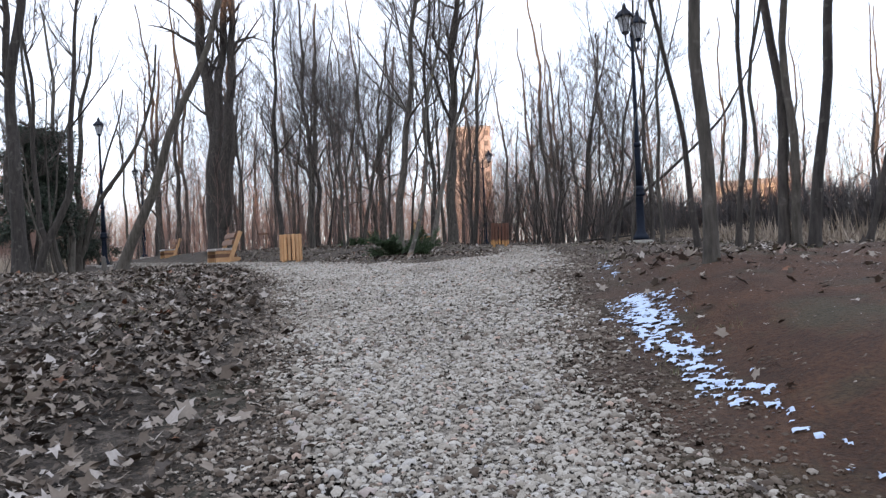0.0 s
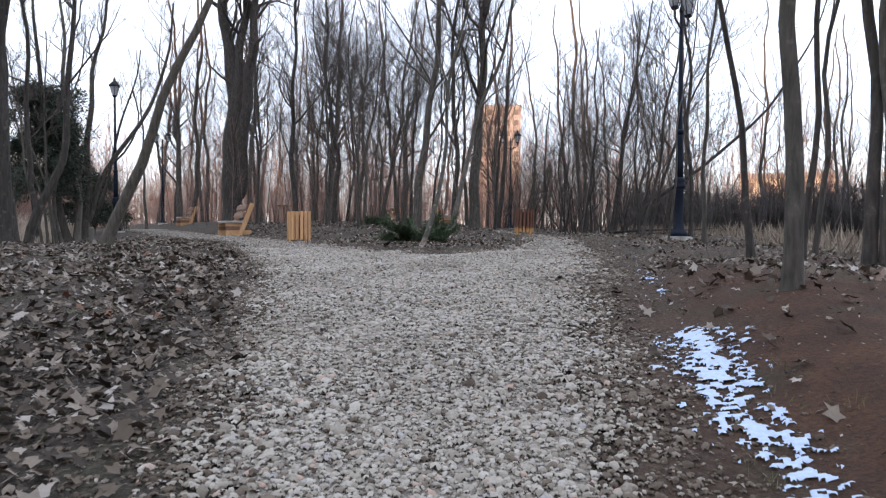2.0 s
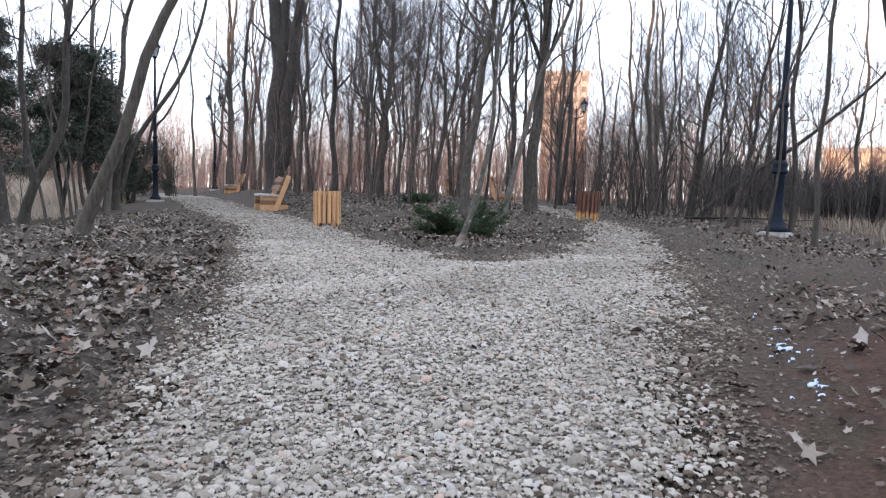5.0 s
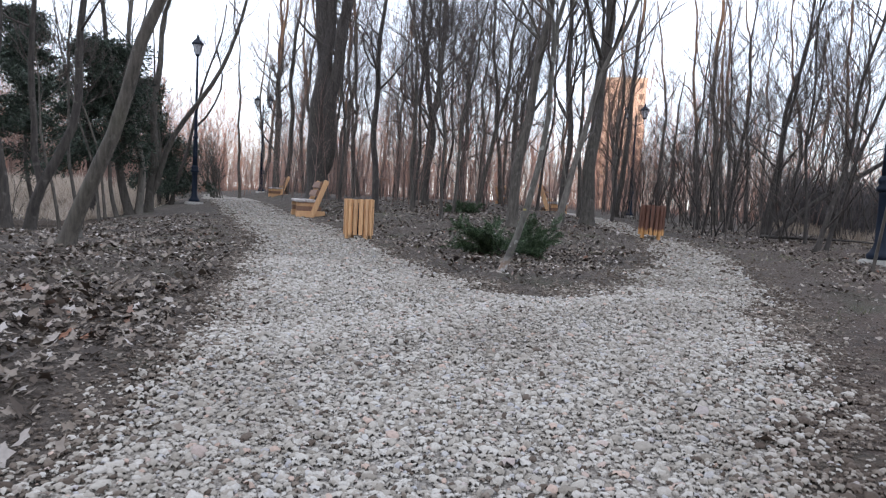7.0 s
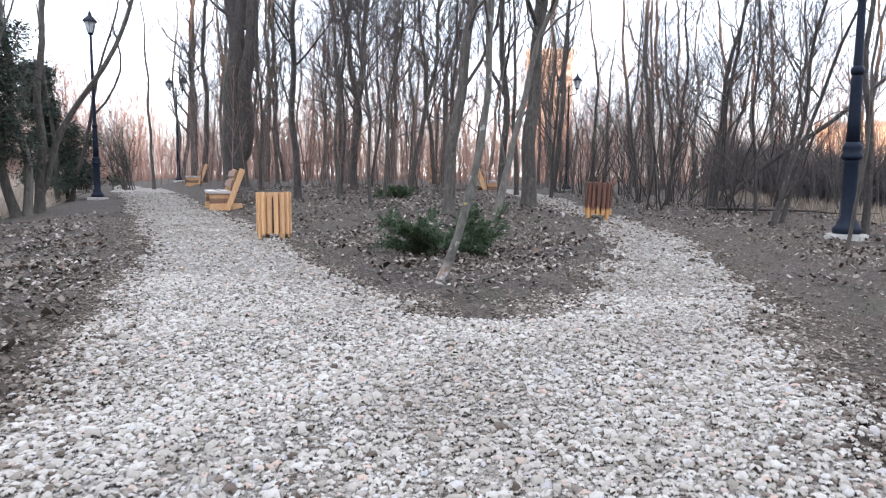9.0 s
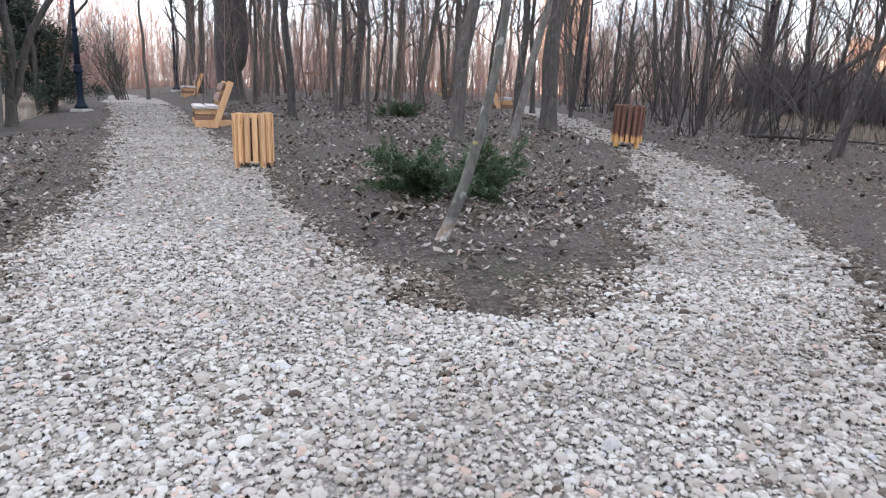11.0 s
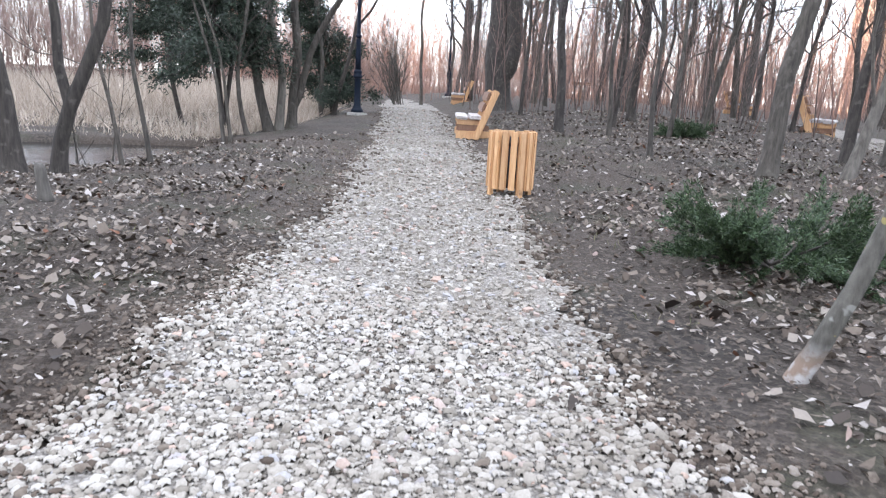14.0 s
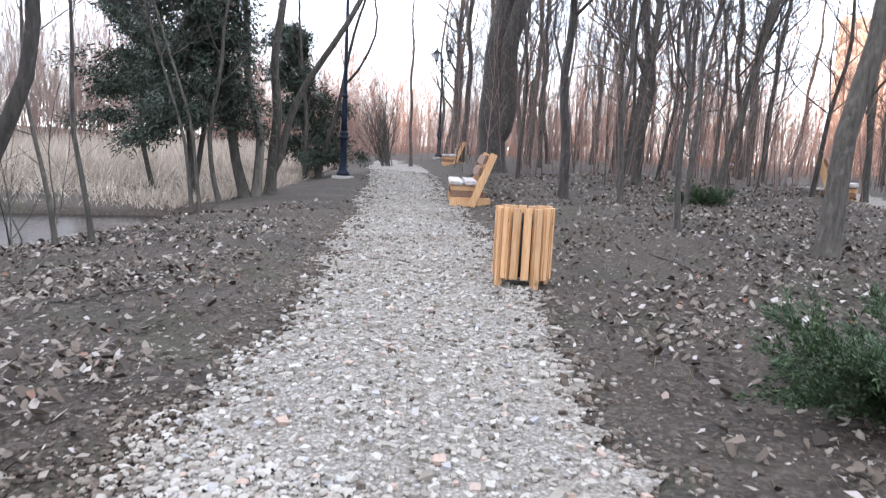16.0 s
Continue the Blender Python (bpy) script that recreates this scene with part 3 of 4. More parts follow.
# right bank
tree("tree", (2.71, 6.25), 0.068, [(0.03, 0.0, 2.6)], 11, 0.45, 9, 43, BARK, label="slim straight tree beside the snow-edged path", group="trees of the right bank")
tree("tree", (3.55, 11.6), 0.055, [(-0.1, 0.0, 1.0), (-0.28, 0.0, 2.6), (-0.6, -0.1, 4.0)], 9, 0.35, 8, 44, BARK_DARK, label="thin crooked bare tree on the bank", group="trees of the right bank")
for at, r, bends, seed in [((3.9, 10.4), 0.053, [(0.19, 0, 2.8)], 45), ((4.25, 11.1), 0.045, [(0.27, 0.0, 3.1)], 46), ((3.95, 8.35), 0.08, [(0.02, 0, 1.7), (0.0, 0, 3.0)], 47), ((4.07, 8.3), 0.066, [(0.03, 0, 1.7), (0.04, 0, 3.0)], 48), ((4.1, 7.8), 0.076, [(0.23, 0.04, 2.9)], 49), ((3.55, 15.9), 0.058, [(0.01, 0, 2.4)], 50), ((3.65, 18.7), 0.07, [(0.07, 0.18, 1.4), (0.0, 0.28, 2.6)], 51), ((2.95, 16.9), 0.03, [(0.1, 0, 0.9)], 52), ((5.2, 9.2), 0.05, [(0.6, 0.1, 2.2)], 53)]:
    tree("tree", at, 0.85 * r, bends, 10, 0.35, 8, seed, BARK_DARK if seed % 2 else BARK, label="slender bare tree on the bank by the meadow", group="trees of the right bank")
for at, r, bends, seed in [((1.0, 29.2), 0.085, [(0.37, 0.5, 3.8)], 60), ((1.3, 33.4), 0.08, [(-0.4, 0.6, 6.5)], 61), ((2.0, 27.2), 0.11, [(0.48, 0.5, 3.5), (0.85, 0.9, 5.8)], 62), ((2.1, 26.2), 0.09, [(0.17, 0.33, 2.6)], 63), ((2.3, 27.1), 0.10, [(0.87, 0.37, 1.13), (1.9, 0.73, 1.7), (3.0, 1.0, 2.4)], 64), ((2.75, 23.6), 0.052, [(-0.1, 0.5, 4.7)], 65), ((2.65, 20.7), 0.065, [(0.31, 0.23, 1.3), (0.67, 0.5, 2.9)], 66), ((2.9, 21.3), 0.056, [(0.37, 0.29, 1.64), (0.96, 0.6, 3.1)], 67), ((0.1, 34.0), 0.075, [(-0.26, 0.2, 2.7)], 68), ((-0.3, 37.5), 0.08, [(0.3, 0.4, 4)], 69), ((-1.9, 47), 0.14, [(0.25, 0.7, 6)], 70), ((3.3, 36.3), 0.09, [(0.5, 0.3, 3)], 71), ((4.2, 29.8), 0.08, [(0.4, 0.2, 2.5)], 72)]:
    tree("tree", at, 0.82 * r, bends, 9, 0.16, 16, seed, BARK_DARK, label="dark leaning bare tree in the thicket by the path", group="trees of the thicket", twigs=12)
# left bank and creek
tree("tree", (-10.5, 13.55), 0.098, [(0.05, 0.05, 0.9), (0.33, 0.26, 1.3), (0.57, 0.45, 1.75), (0.66, 0.52, 2.4), (0.7, 0.55, 3.4)], 8, 0.4, 8, 80, BARK_DARK, stems=[(0.8, [(0.05, 0.05, 1.0), (0.02, 0.05, 2.2), (0.0, 0.1, 3.2)])], label="forked dark tree on the creek bank", group="trees of the left bank", wander=0.01)
for at, r, bends, height, seed in [((-9.75, 12.15), 0.15, [(-0.05, 0.1, 1.5), (-0.1, 0.2, 3)], 11, 81), ((-10.3, 12.95), 0.13, [(-0.06, -0.04, 0.8), (-0.1, -0.05, 2.0)], 10, 97)]:
    tree("tree", at, r, bends, height, 0.4, 9, seed, BARK_DARK, label="thick dark tree on the creek bank", group="trees of the left bank")
for at, r, bends, height, seed in [((-11.2, 14.75), 0.034, [(-0.12, -0.09, 1.2), (-0.3, -0.2, 2.0)], 5, 82), ((-11.2, 15.2), 0.04, [(-0.15, -0.1, 1.4), (-0.17, -0.12, 2.4)], 5.5, 83), ((-14.85, 19.03), 0.045, [(-0.10, -0.08, 1.4), (-0.32, -0.24, 2.4), (-0.45, -0.34, 3.3)], 6, 84), ((-14.77, 19.15), 0.042, [(-0.09, -0.07, 1.25), (-0.28, -0.2, 2.2), (-0.44, -0.32, 3.0)], 6, 85), ((-15.1, 19.85), 0.06, [(-0.2, -0.14, 0.85), (-0.17, -0.12, 1.9), (0.1, 0.08, 2.95), (0.25, 0.18, 3.9)], 7, 86), ((-20.0, 26.6), 0.09, [(0.02, 0.0, 1.5), (-0.06, -0.05, 3.1)], 7, 91), ((-30, 47), 0.12, [(-0.3, 0.3, 6)], 13, 93), ((-24.5, 37.5), 0.09, [(-0.5, 0.4, 5)], 11, 94)]:
    tree("tree", at, r, bends, height, 0.35, 8, seed, BARK, label="bare grey tree on the bank above the reeds", group="trees of the left bank")
tree("tree", (-16.0, 21.2), 0.135, [(-0.24, -0.18, 1.05), (-0.35, -0.26, 2.2), (-0.43, -0.32, 3.4), (-0.54, -0.4, 4.5)], 9, 0.45, 8, 87, BARK, label="stout grey tree leaning over the reeds", group="trees of the left bank")
tree("tree", (-15.85, 21.4), 0.12, [(0.09, 0.06, 1.3), (-0.11, -0.08, 2.9), (-0.17, -0.13, 4.5)], 10, 0.4, 8, 88, PALE_BARK, label="pale grey tree on the bank above the reeds", group="trees of the left bank")
tree("tree", (-15.95, 21.9), 0.14, [(0.06, 0.05, 1.27), (0.1, 0.07, 3.27), (0.19, 0.14, 4.6)], 10, 0.4, 8, 95, BARK, stems=[(0.5, [(0.28, 0.21, 1.28), (0.49, 0.37, 2.37), (1.07, 0.8, 3.2), (1.5, 1.1, 4.2)])], label="grey tree forked near the ground above the reeds", group="trees of the left bank")
tree("tree", (-19.65, 26.9), 0.085, [(0.2, 0.08, 1.1), (0.6, 0.24, 2.5), (0.95, 0.36, 4.2), (1.6, 0.6, 6.0), (1.8, 0.68, 7.0)], 8.5, 0.5, 6, 92, BARK_DARK, stems=[(2.9, [(0.9, 0.35, 3.3), (1.6, 0.6, 3.9), (1.9, 0.7, 4.8), (1.7, 0.62, 5.9)])], label="dark crooked tree with bowed branches beside the lamp post", group="trees of the left bank", wander=0.01)

# shrubs of the thicket
rng = np.random.default_rng(5)
for k in range(19):
    y = rng.uniform(19, 44)
    x = float(np.interp(y, RIGHT_Y, RIGHT_X)) + rng.uniform(1.2, 6.5)
    bush("shrub", (x, y), 7, rng.uniform(3.2, 5.0), 38, 200 + k, "dense bare many-stemmed shrub in the thicket", group="shrubs of the thicket")
for k in range(14):
    y = rng.uniform(29, 47)
    x = float(np.interp(y, LEFT_Y, LEFT_X)) - rng.uniform(1.5, 7)
    bush("shrub", (x, y), 9, rng.uniform(3.0, 4.4), 45, 240 + k, "pale bare bush beside the far bend of the path", BRUSH, group="bushes by the far path")
for at, high, seed in (((-27.2, 38.6), 4.4, 256), ((-25.6, 36.9), 3.6, 257)):
    bush("shrub", at, 11, high, 42, seed, "wide grey-brown bush arching beside the far path", BARK, 0.03, "bushes by the far path", 14, 3, (-0.25, -0.1, 0))
y = rng.uniform(15, 16)
bush("shrub", (-rng.uniform(8.6, 11.5) - (y - 12) * 0.6, y), 5, rng.uniform(1.6, 3.0), 40, 260, "thin bare saplings on the bank", BARK, 0.014, group="saplings of the bank", fine=1)

# more trees of the wood, set back
models = [tree("tree", (-20.0 - 3 * k, 62 + 2 * k), 0.10 + 0.015 * k, [(0.2 * (k - 2), 0.3, 5)], 13 + k, 0.25, 9, 300 + k, BARK_DARK if k % 2 else BARK, label="bare tree far back in the wood", group="far trees of the wood", twigs=8, fine=2) for k in range(6)]
spots = []
while len(spots) < 72:
    y = rng.uniform(34, 78)
    x = rng.uniform(-1.15 * y - 6, 0.55 * y + 6)
    if float(in_path(x, y, 1.0)) > -0.4 or x < np.interp(y, FORK_LY, FORK_LX) + 1.5 or (x > 2 and y < 40):
        continue
    if all((x - a) ** 2 + (y - b) ** 2 > 2.2 for a, b in spots):
        spots.append((x, y))
for n, (x, y) in enumerate(spots):
    copy_thing(models[n % 6], Matrix.Translation(ground_point(x, y)) @ Matrix.Rotation(rng.uniform(0, 6.28), 4, "Z") @ Matrix.Scale(rng.uniform(0.75, 1.15), 4))


for n, (x, y) in enumerate(((-5.4, 50), (-6.2, 56.5), (-4.5, 44.5), (-7.6, 61), (-3.9, 40))):
    copy_thing(models[n % 6], Matrix.Translation(ground_point(x, y)) @ Matrix.Rotation(1.3 * n, 4, "Z") @ Matrix.Scale(0.95, 4))


def brush_stuff(name, count, where, height, mat, label, twigs=9, seed=3, thick=0.02):
    """A thicket of thin stems and twigs, too many to count."""
    g = np.random.default_rng(seed)
    x, y = where(g, count)
    h = g.uniform(*height, count)
    z = land(x, y) * (np.hypot(x, y) < 120)
    base = np.stack([x, y, z - 0.1], -1)
    tip = base + np.stack([g.normal(0, 0.12, count) * h, g.normal(0, 0.12, count) * h, h], -1)
    starts, ends, rad = [base], [tip], [np.full(count, thick) * h / 5]
    for _ in range(twigs):
        f = g.uniform(0.15, 0.95, (count, 1))
        s = base + (tip - base) * f
        d = g.normal(0, 1, (count, 3))
        d[:, 2] = np.abs(d[:, 2]) * 0.9 + 0.5
        d /= np.linalg.norm(d, axis=1)[:, None]
        starts.append(s), ends.append(s + d * (h[:, None] * g.uniform(0.15, 0.4, (count, 1)))), rad.append(np.full(count, thick * 0.5) * h / 5)
    a, b, r = np.concatenate(starts), np.concatenate(ends), np.concatenate(rad)[:, None]
    ux, uy = np.array((1.0, 0, 0)), np.array((0.3, 1.0, 0))
    v = np.stack([a + r * ux, a - 0.5 * r * ux + r * uy * 0.8, a - 0.5 * r * ux - r * uy * 0.8, b], 1).reshape(-1, 3)
    i = np.arange(len(a))[:, None] * 4
    tris = np.concatenate([i + (0, 1, 3), i + (1, 2, 3), i + (2, 0, 3)])
    return tagged(triangles_object(name, v, tris, mat), label, "woods", kind="stuff")


def far_belt(g, n):
    y = g.uniform(70, 190, n)
    return g.uniform(-1.3, 0.95, n) * y, y


def under_wood(g, n):
    y = g.uniform(42, 80, n)
    return g.uniform(-1.2, 0.9, n) * y, y


def left_wood(g, n):
    x = g.uniform(-95, -42, n)
    return x, g.uniform(8, 62, n)


brush_stuff("far_woods", 3000, far_belt, (5, 15.5), BRUSH, "far belt of bare reddish winter woods", 20, 3, 0.026)
brush_stuff("undergrowth", 1900, under_wood, (1.2, 5), BRUSH, "bare reddish undergrowth between the far trees", 14, 4, 0.02)
brush_stuff("far_woods", 1700, left_wood, (5.5, 12.5), BRUSH, "bare woods beyond the reed meadow", 24, 6, 0.017)


def inner_wood(g, n):
    y = g.uniform(27, 52, n)
    left, right = np.interp(y, FORK_LY, FORK_LX), np.interp(y, FORK_RY, FORK_RX)
    return left + 1.0 + (right - left - 1.6) * g.uniform(0, 1, n), y


def right_wood(g, n):
    y = g.uniform(24, 60, n)
    return np.interp(y, RIGHT_Y, RIGHT_X) + 1.2 + 16 * g.uniform(0, 1, n) ** 1.3, y


def low_belt(g, n):
    y = g.uniform(58, 130, n)
    return g.uniform(-1.25, 0.95, n) * y, y


brush_stuff("saplings", 380, inner_wood, (1.2, 6.0), BRUSH, "thin bare saplings between the trees of the wood", 14, 7, 0.014)
brush_stuff("saplings", 90, inner_wood, (5.0, 10.5), TWIG, "tall thin bare saplings of the wood", 30, 17, 0.011)
brush_stuff("saplings", 95, right_wood, (5.0, 9.0), TWIG, "tall thin bare saplings of the thicket", 30, 18, 0.011)
brush_stuff("saplings", 380, right_wood, (1.5, 6.0), TWIG, "thin bare saplings crowding the thicket", 16, 8, 0.014)
brush_stuff("bushes", 3300, low_belt, (1.8, 6.5), BRUSH, "low reddish winter bushes at the edge of the wood", 15, 9, 0.03)

# ---- leaves of evergreens, reeds ----


def blades(name, centre, way, size, width, mat, parent=None, fold=0.3):
    """Small folded leaves: centre (n, 3), way (n, 3), length and width (n)."""
    n = len(centre)
    g = np.random.default_rng(n)
    d = way / (np.linalg.norm(way, axis=1)[:, None] + 1e-9)
    s = np.cross(d, g.normal(0, 1, (n, 3)))
    s /= np.linalg.norm(s, axis=1)[:, None] + 1e-9
    u = np.cross(d, s)
    size, width = size[:, None], width[:, None]
    a, b = centre, centre + d * size
    m = centre + d * size * 0.5 + u * width * fold
    v = np.stack([a, m + s * width * 0.5, b, m - s * width * 0.5], 1).reshape(-1, 3)
    i = np.arange(n)[:, None] * 4
    ob = triangles_object(name, v, np.concatenate([i + (0, 1, 2), i + (0, 2, 3)]), mat)
    ob.parent = parent
    return ob


def evergreen(at, height, spread_r, low, seed, label, trunks):
    g = np.random.default_rng(seed)
    top = thing("evergreen_tree", Matrix.Translation(ground_point(*at)), label, "tree")
    wood = Tubes()
    heads, ways = [], []
    for k in range(trunks):
        line = stem_line(g, [(g.normal(0, 0.2), g.normal(0, 0.2), 1.5), (g.normal(0, 0.35), g.normal(0, 0.35), 3.5)], height * 0.95, 0.04)
        line[:, :2] += g.normal(0, 0.25, 2) * (k > 0)
        wood.add(line, np.linspace(0.085, 0.015, len(line)), 7)
        count = 62 // trunks
        for q in range(count):
            f = low + (0.98 - low) * (q + g.uniform(0, 1)) / count
            i = min(int(f * len(line)), len(line) - 2)
            reach = spread_r * (1.12 - (f - low) / (1 - low)) * g.uniform(0.35, 1.2) + 0.15
            branch = limb_line(g, line[i], side_way(g, -12, 26), reach, 6, -0.01, 0.10)
            wood.add(branch, np.linspace(0.022, 0.005, len(branch)), 4)
            for _ in range(9):
                p = branch[g.integers(2, 7)] + g.normal(0, 0.10, 3)
                m = 48
                heads.append(p + g.normal(0, 0.15, (m, 3)) * (1, 1, 0.7))
                ways.append(g.normal(0, 1, (m, 3)) + (0, 0, -0.45) + 0.7 * (branch[-1] - branch[0]) / reach)
    wood.build("trunk", BARK_DARK, top)
    c, w = np.concatenate(heads), np.concatenate(ways)
    blades("crown", c, w, g.uniform(0.09, 0.20, len(c)), g.uniform(0.022, 0.05, len(c)), EVERGREEN, top)
    return top


evergreen((-15.9, 19.75), 5.7, 1.45, 0.46, 501, "dark evergreen tree with drooping leafy branches", 2)
evergreen((-20.2, 21.3), 7.4, 1.8, 0.40, 503, "tall dark evergreen tree at the edge of the reeds", 1)
evergreen((-20.4, 27.5), 6.0, 1.25, 0.27, 502, "dark blue-green conifer beside the lamp post", 2)


def juniper(at, width, height, seed, label, arms=26):
    g = np.random.default_rng(seed)
    top = thing("juniper", Matrix.Translation(ground_point(*at)), label, "shrub")
    wood = Tubes()
    heads, ways = [], []
    for k in range(arms):
        a = 2 * np.pi * k / arms + g.normal(0, 0.2)
        e = radians(g.uniform(5, 37))
        reach = width * g.uniform(0.55, 1.05)
        line = limb_line(g, (g.normal(0, 0.05), g.normal(0, 0.05), 0.02), (math.cos(a) * math.cos(e), math.sin(a) * math.cos(e), math.sin(e) * height / width * 1.6), reach, 7, 0.015, 0.10)
        wood.add(line, np.linspace(0.014, 0.003, len(line)), 4)
        d = (line[-1] - line[0]) / np.linalg.norm(line[-1] - line[0])
        for q in range(20):
            f = g.uniform(0.25, 1.0) * 7
            i = min(int(f), 6)
            p = line[i] + (line[i + 1] - line[i]) * (f - i)
            aim = d + g.normal(0, 0.45, 3) + (0, 0, 0.18)
            aim /= np.linalg.norm(aim)
            run = g.uniform(0.10, 0.26)
            m = 84
            heads.append(p + aim * (g.uniform(0, 1, (m, 1)) * run) + g.normal(0, 0.012, (m, 3)))
            ways.append(aim + g.normal(0, 0.45, (m, 3)))
    wood.build("trunk", BARK_DARK, top)
    c, w = np.concatenate(heads), np.concatenate(ways)
    blades("foliage", c, w, g.uniform(0.02, 0.05, len(c)), g.uniform(0.007, 0.014, len(c)), JUNIPER, top)
    return top


juniper((-2.3, 14.95), 1.0, 0.47, 511, "low spreading green juniper at the fork of the path")
juniper((-6.4, 24.6), 0.5, 0.3, 512, "small low juniper between the trees", 14)


def build_reeds():
    g = np.random.default_rng(21)
    n = 105000
    y = g.uniform(4, 60, n)
    x = -g.uniform(0, 1, n) ** 1.6 * 34 + np.interp(y, (4, 13.5, 17.7, 22.5, 29, 36, 60), (-17.5, -17.6, -14.6, -17.0, -21.8, -28.5, -52))
    off = np.abs(x - np.interp(y, CREEK_Y, CREEK_X)) / np.interp(y, CREEK_Y, CREEK_W)
    clump = np.sin(0.9 * x + 0.5 * y) + np.sin(1.7 * y - 0.6 * x + 2) + g.normal(0, 0.7, n)
    keep = ((off > 1.22) | (y > 19.4)) & (clump > -0.75)
    x, y = x[keep], y[keep]
    z = land(x, y)
    way = g.normal(0, 0.55, (len(x), 3)) + (0, 0, 1)
    ob = blades("reeds", np.stack([x, y, z - 0.05], -1), way, g.uniform(0.25, 0.5, len(x)) * (0.35 + 0.65 * np.where(y > 21, 1.0, smooth(1.2, 2.6, off[keep]))) + 1.2 * smooth(-19, -28, x) * g.uniform(0, 1, len(x)), g.uniform(0.014, 0.032, len(x)), REED, fold=0.5)
    tagged(ob, "pale dry reeds covering the meadow beyond the creek", "reeds", kind="stuff")
    n = 22000
    y = g.uniform(9, 45, n)
    x = np.interp(y, (9, 20, 30, 45), (4.5, 4.6, 4.0, 2.5)) + g.uniform(0, 16, n)
    ob = blades("dry_grass", np.stack([x, y, land(x, y) - 0.03], -1), g.normal(0, 0.35, (n, 3)) + (0, 0, 1), g.uniform(0.15, 0.6, n), g.uniform(0.012, 0.028, n), DRY_GRASS, fold=0.5)
    tagged(ob, "tangled dry grass behind the thicket", "grass", kind="stuff")


build_reeds()

# ---- benches, bins, lamps ----


def bench(at, turn, label):
    """A heavy timber bench; its seat faces -x, and it runs along y from 0 to 2 m."""
    b = thing("bench", Matrix.Translation(ground_point(*at)) @ Matrix.Rotation(radians(turn), 4, "Z"), label, "bench", "timber benches")
    for k, y in enumerate((0.12, 1.78)):
        part("sleeper", beam((0.86, 0.22, 0.20), (0.43, y, 0.10), (0, 0, 0), 0.018, 0.007, k), PINE_WOOD, b)
        part("support_block", beam((0.74, 0.20, 0.13), (0.38, y, 0.267), (0, 0, 0), 0.015, 0.007, 7 + k), BROWN_WOOD, b)
        part("seat_bearer", beam((0.60, 0.18, 0.12), (0.31, y, 0.393), (0, 0, 0), 0.015, 0.006, 11 + k), PINE_WOOD, b)
        part("back_post", beam((0.15, 0.09, 1.20), (0.66, y - 0.17 * (1 if k == 0 else -1), 0.57), (0, 21, 0), 0.014, 0.004, 3 + k), PINE_WOOD, b, "pale slanting plank")
    part("seat_plank", beam((0.28, 1.98, 0.085), (0.13, 0.95, 0.497), (0, 0, 0), 0.022, 0.009, 5), GREY_WOOD, b, "frosted grey split log")
    part("seat_plank", beam((0.28, 1.98, 0.085), (0.44, 0.95, 0.497), (0, 0, 0), 0.022, 0.009, 6), GREY_WOOD, b, "frosted grey split log")
    part("backrest_board", beam((0.08, 1.98, 0.22), (0.615, 0.95, 0.75), (0, 21, 0), 0.032, 0.009, 8), BROWN_WOOD, b, "brown split log")
    part("backrest_board", beam((0.08, 1.98, 0.22), (0.71, 0.95, 1.00), (0, 21, 0), 0.032, 0.009, 9), BROWN_WOOD, b, "brown split log")
    return b


bench((-10.9, 22.5), 38, "heavy pine bench with slanted back beside the path")
bench((-21.1, 35.7), 40, "heavy pine bench farther along the path")
bench((-4.55, 31.2), 187, "pale timber bench beside the narrower path")
bench((-11.6, 47.5), 215, "pale timber bench far back in the wood")


def slat_mesh(length, width, thick):
    bm = bmesh.new()
    bmesh.ops.create_cube(bm, size=1.0)
    bmesh.ops.scale(bm, vec=(thick, width, length), verts=bm.verts)
    edges = [e for e in bm.edges if abs(e.verts[0].co.z - e.verts[1].co.z) > 0.01 and e.verts[0].co.x > 0]
    bmesh.ops.bevel(bm, geom=edges, offset=min(width, thick) * 0.28, segments=2, affect="EDGES")
    return bm


def litter_bin(at, turn, mat, label, tilt=0):
    b = thing("litter_bin", Matrix.Translation(ground_point(*at)) @ Matrix.Rotation(radians(turn), 4, "Z") @ Matrix.Rotation(radians(tilt), 4, "X"), label, "litter bin", "litter bins")
    rng = random.Random(int(abs(at[0]) * 10))
    n, radius = 16, 0.262
    for k in range(n):
        a = 2 * math.pi * k / n
        leg = k % 4 == 0
        high = 0.78 + rng.uniform(-0.012, 0.008)
        low = 0.0 if leg else 0.105 + rng.uniform(-0.012, 0.012)
        bm = slat_mesh(high - low, 0.079 + rng.uniform(-0.005, 0.004), 0.052)
        bm.transform(Matrix.Rotation(a, 4, "Z") @ Matrix.Translation((radius + rng.uniform(-0.004, 0.004), 0, (high + low) / 2)) @ Matrix.Rotation(radians(rng.uniform(-0.5, 0.5)), 4, "X"))
        part("leg" if leg else "slat", bm, mat, b)
    part("liner", lathe([(0.225, 0.12), (0.232, 0.70), (0.222, 0.70), (0.214, 0.14)], 24), LINER, b, "dark inner liner")
    part("hoop", lathe([(0.236, 0.62), (0.242, 0.62), (0.242, 0.66), (0.236, 0.66)], 24), IRON, b)
    return b


litter_bin((-5.67, 16.68), 59, PINE_WOOD, "pale pine litter bin of upright slats beside the path")
litter_bin((-0.68, 21.6), 50, STAINED, "pine litter bin with worn dark red stain", 3)


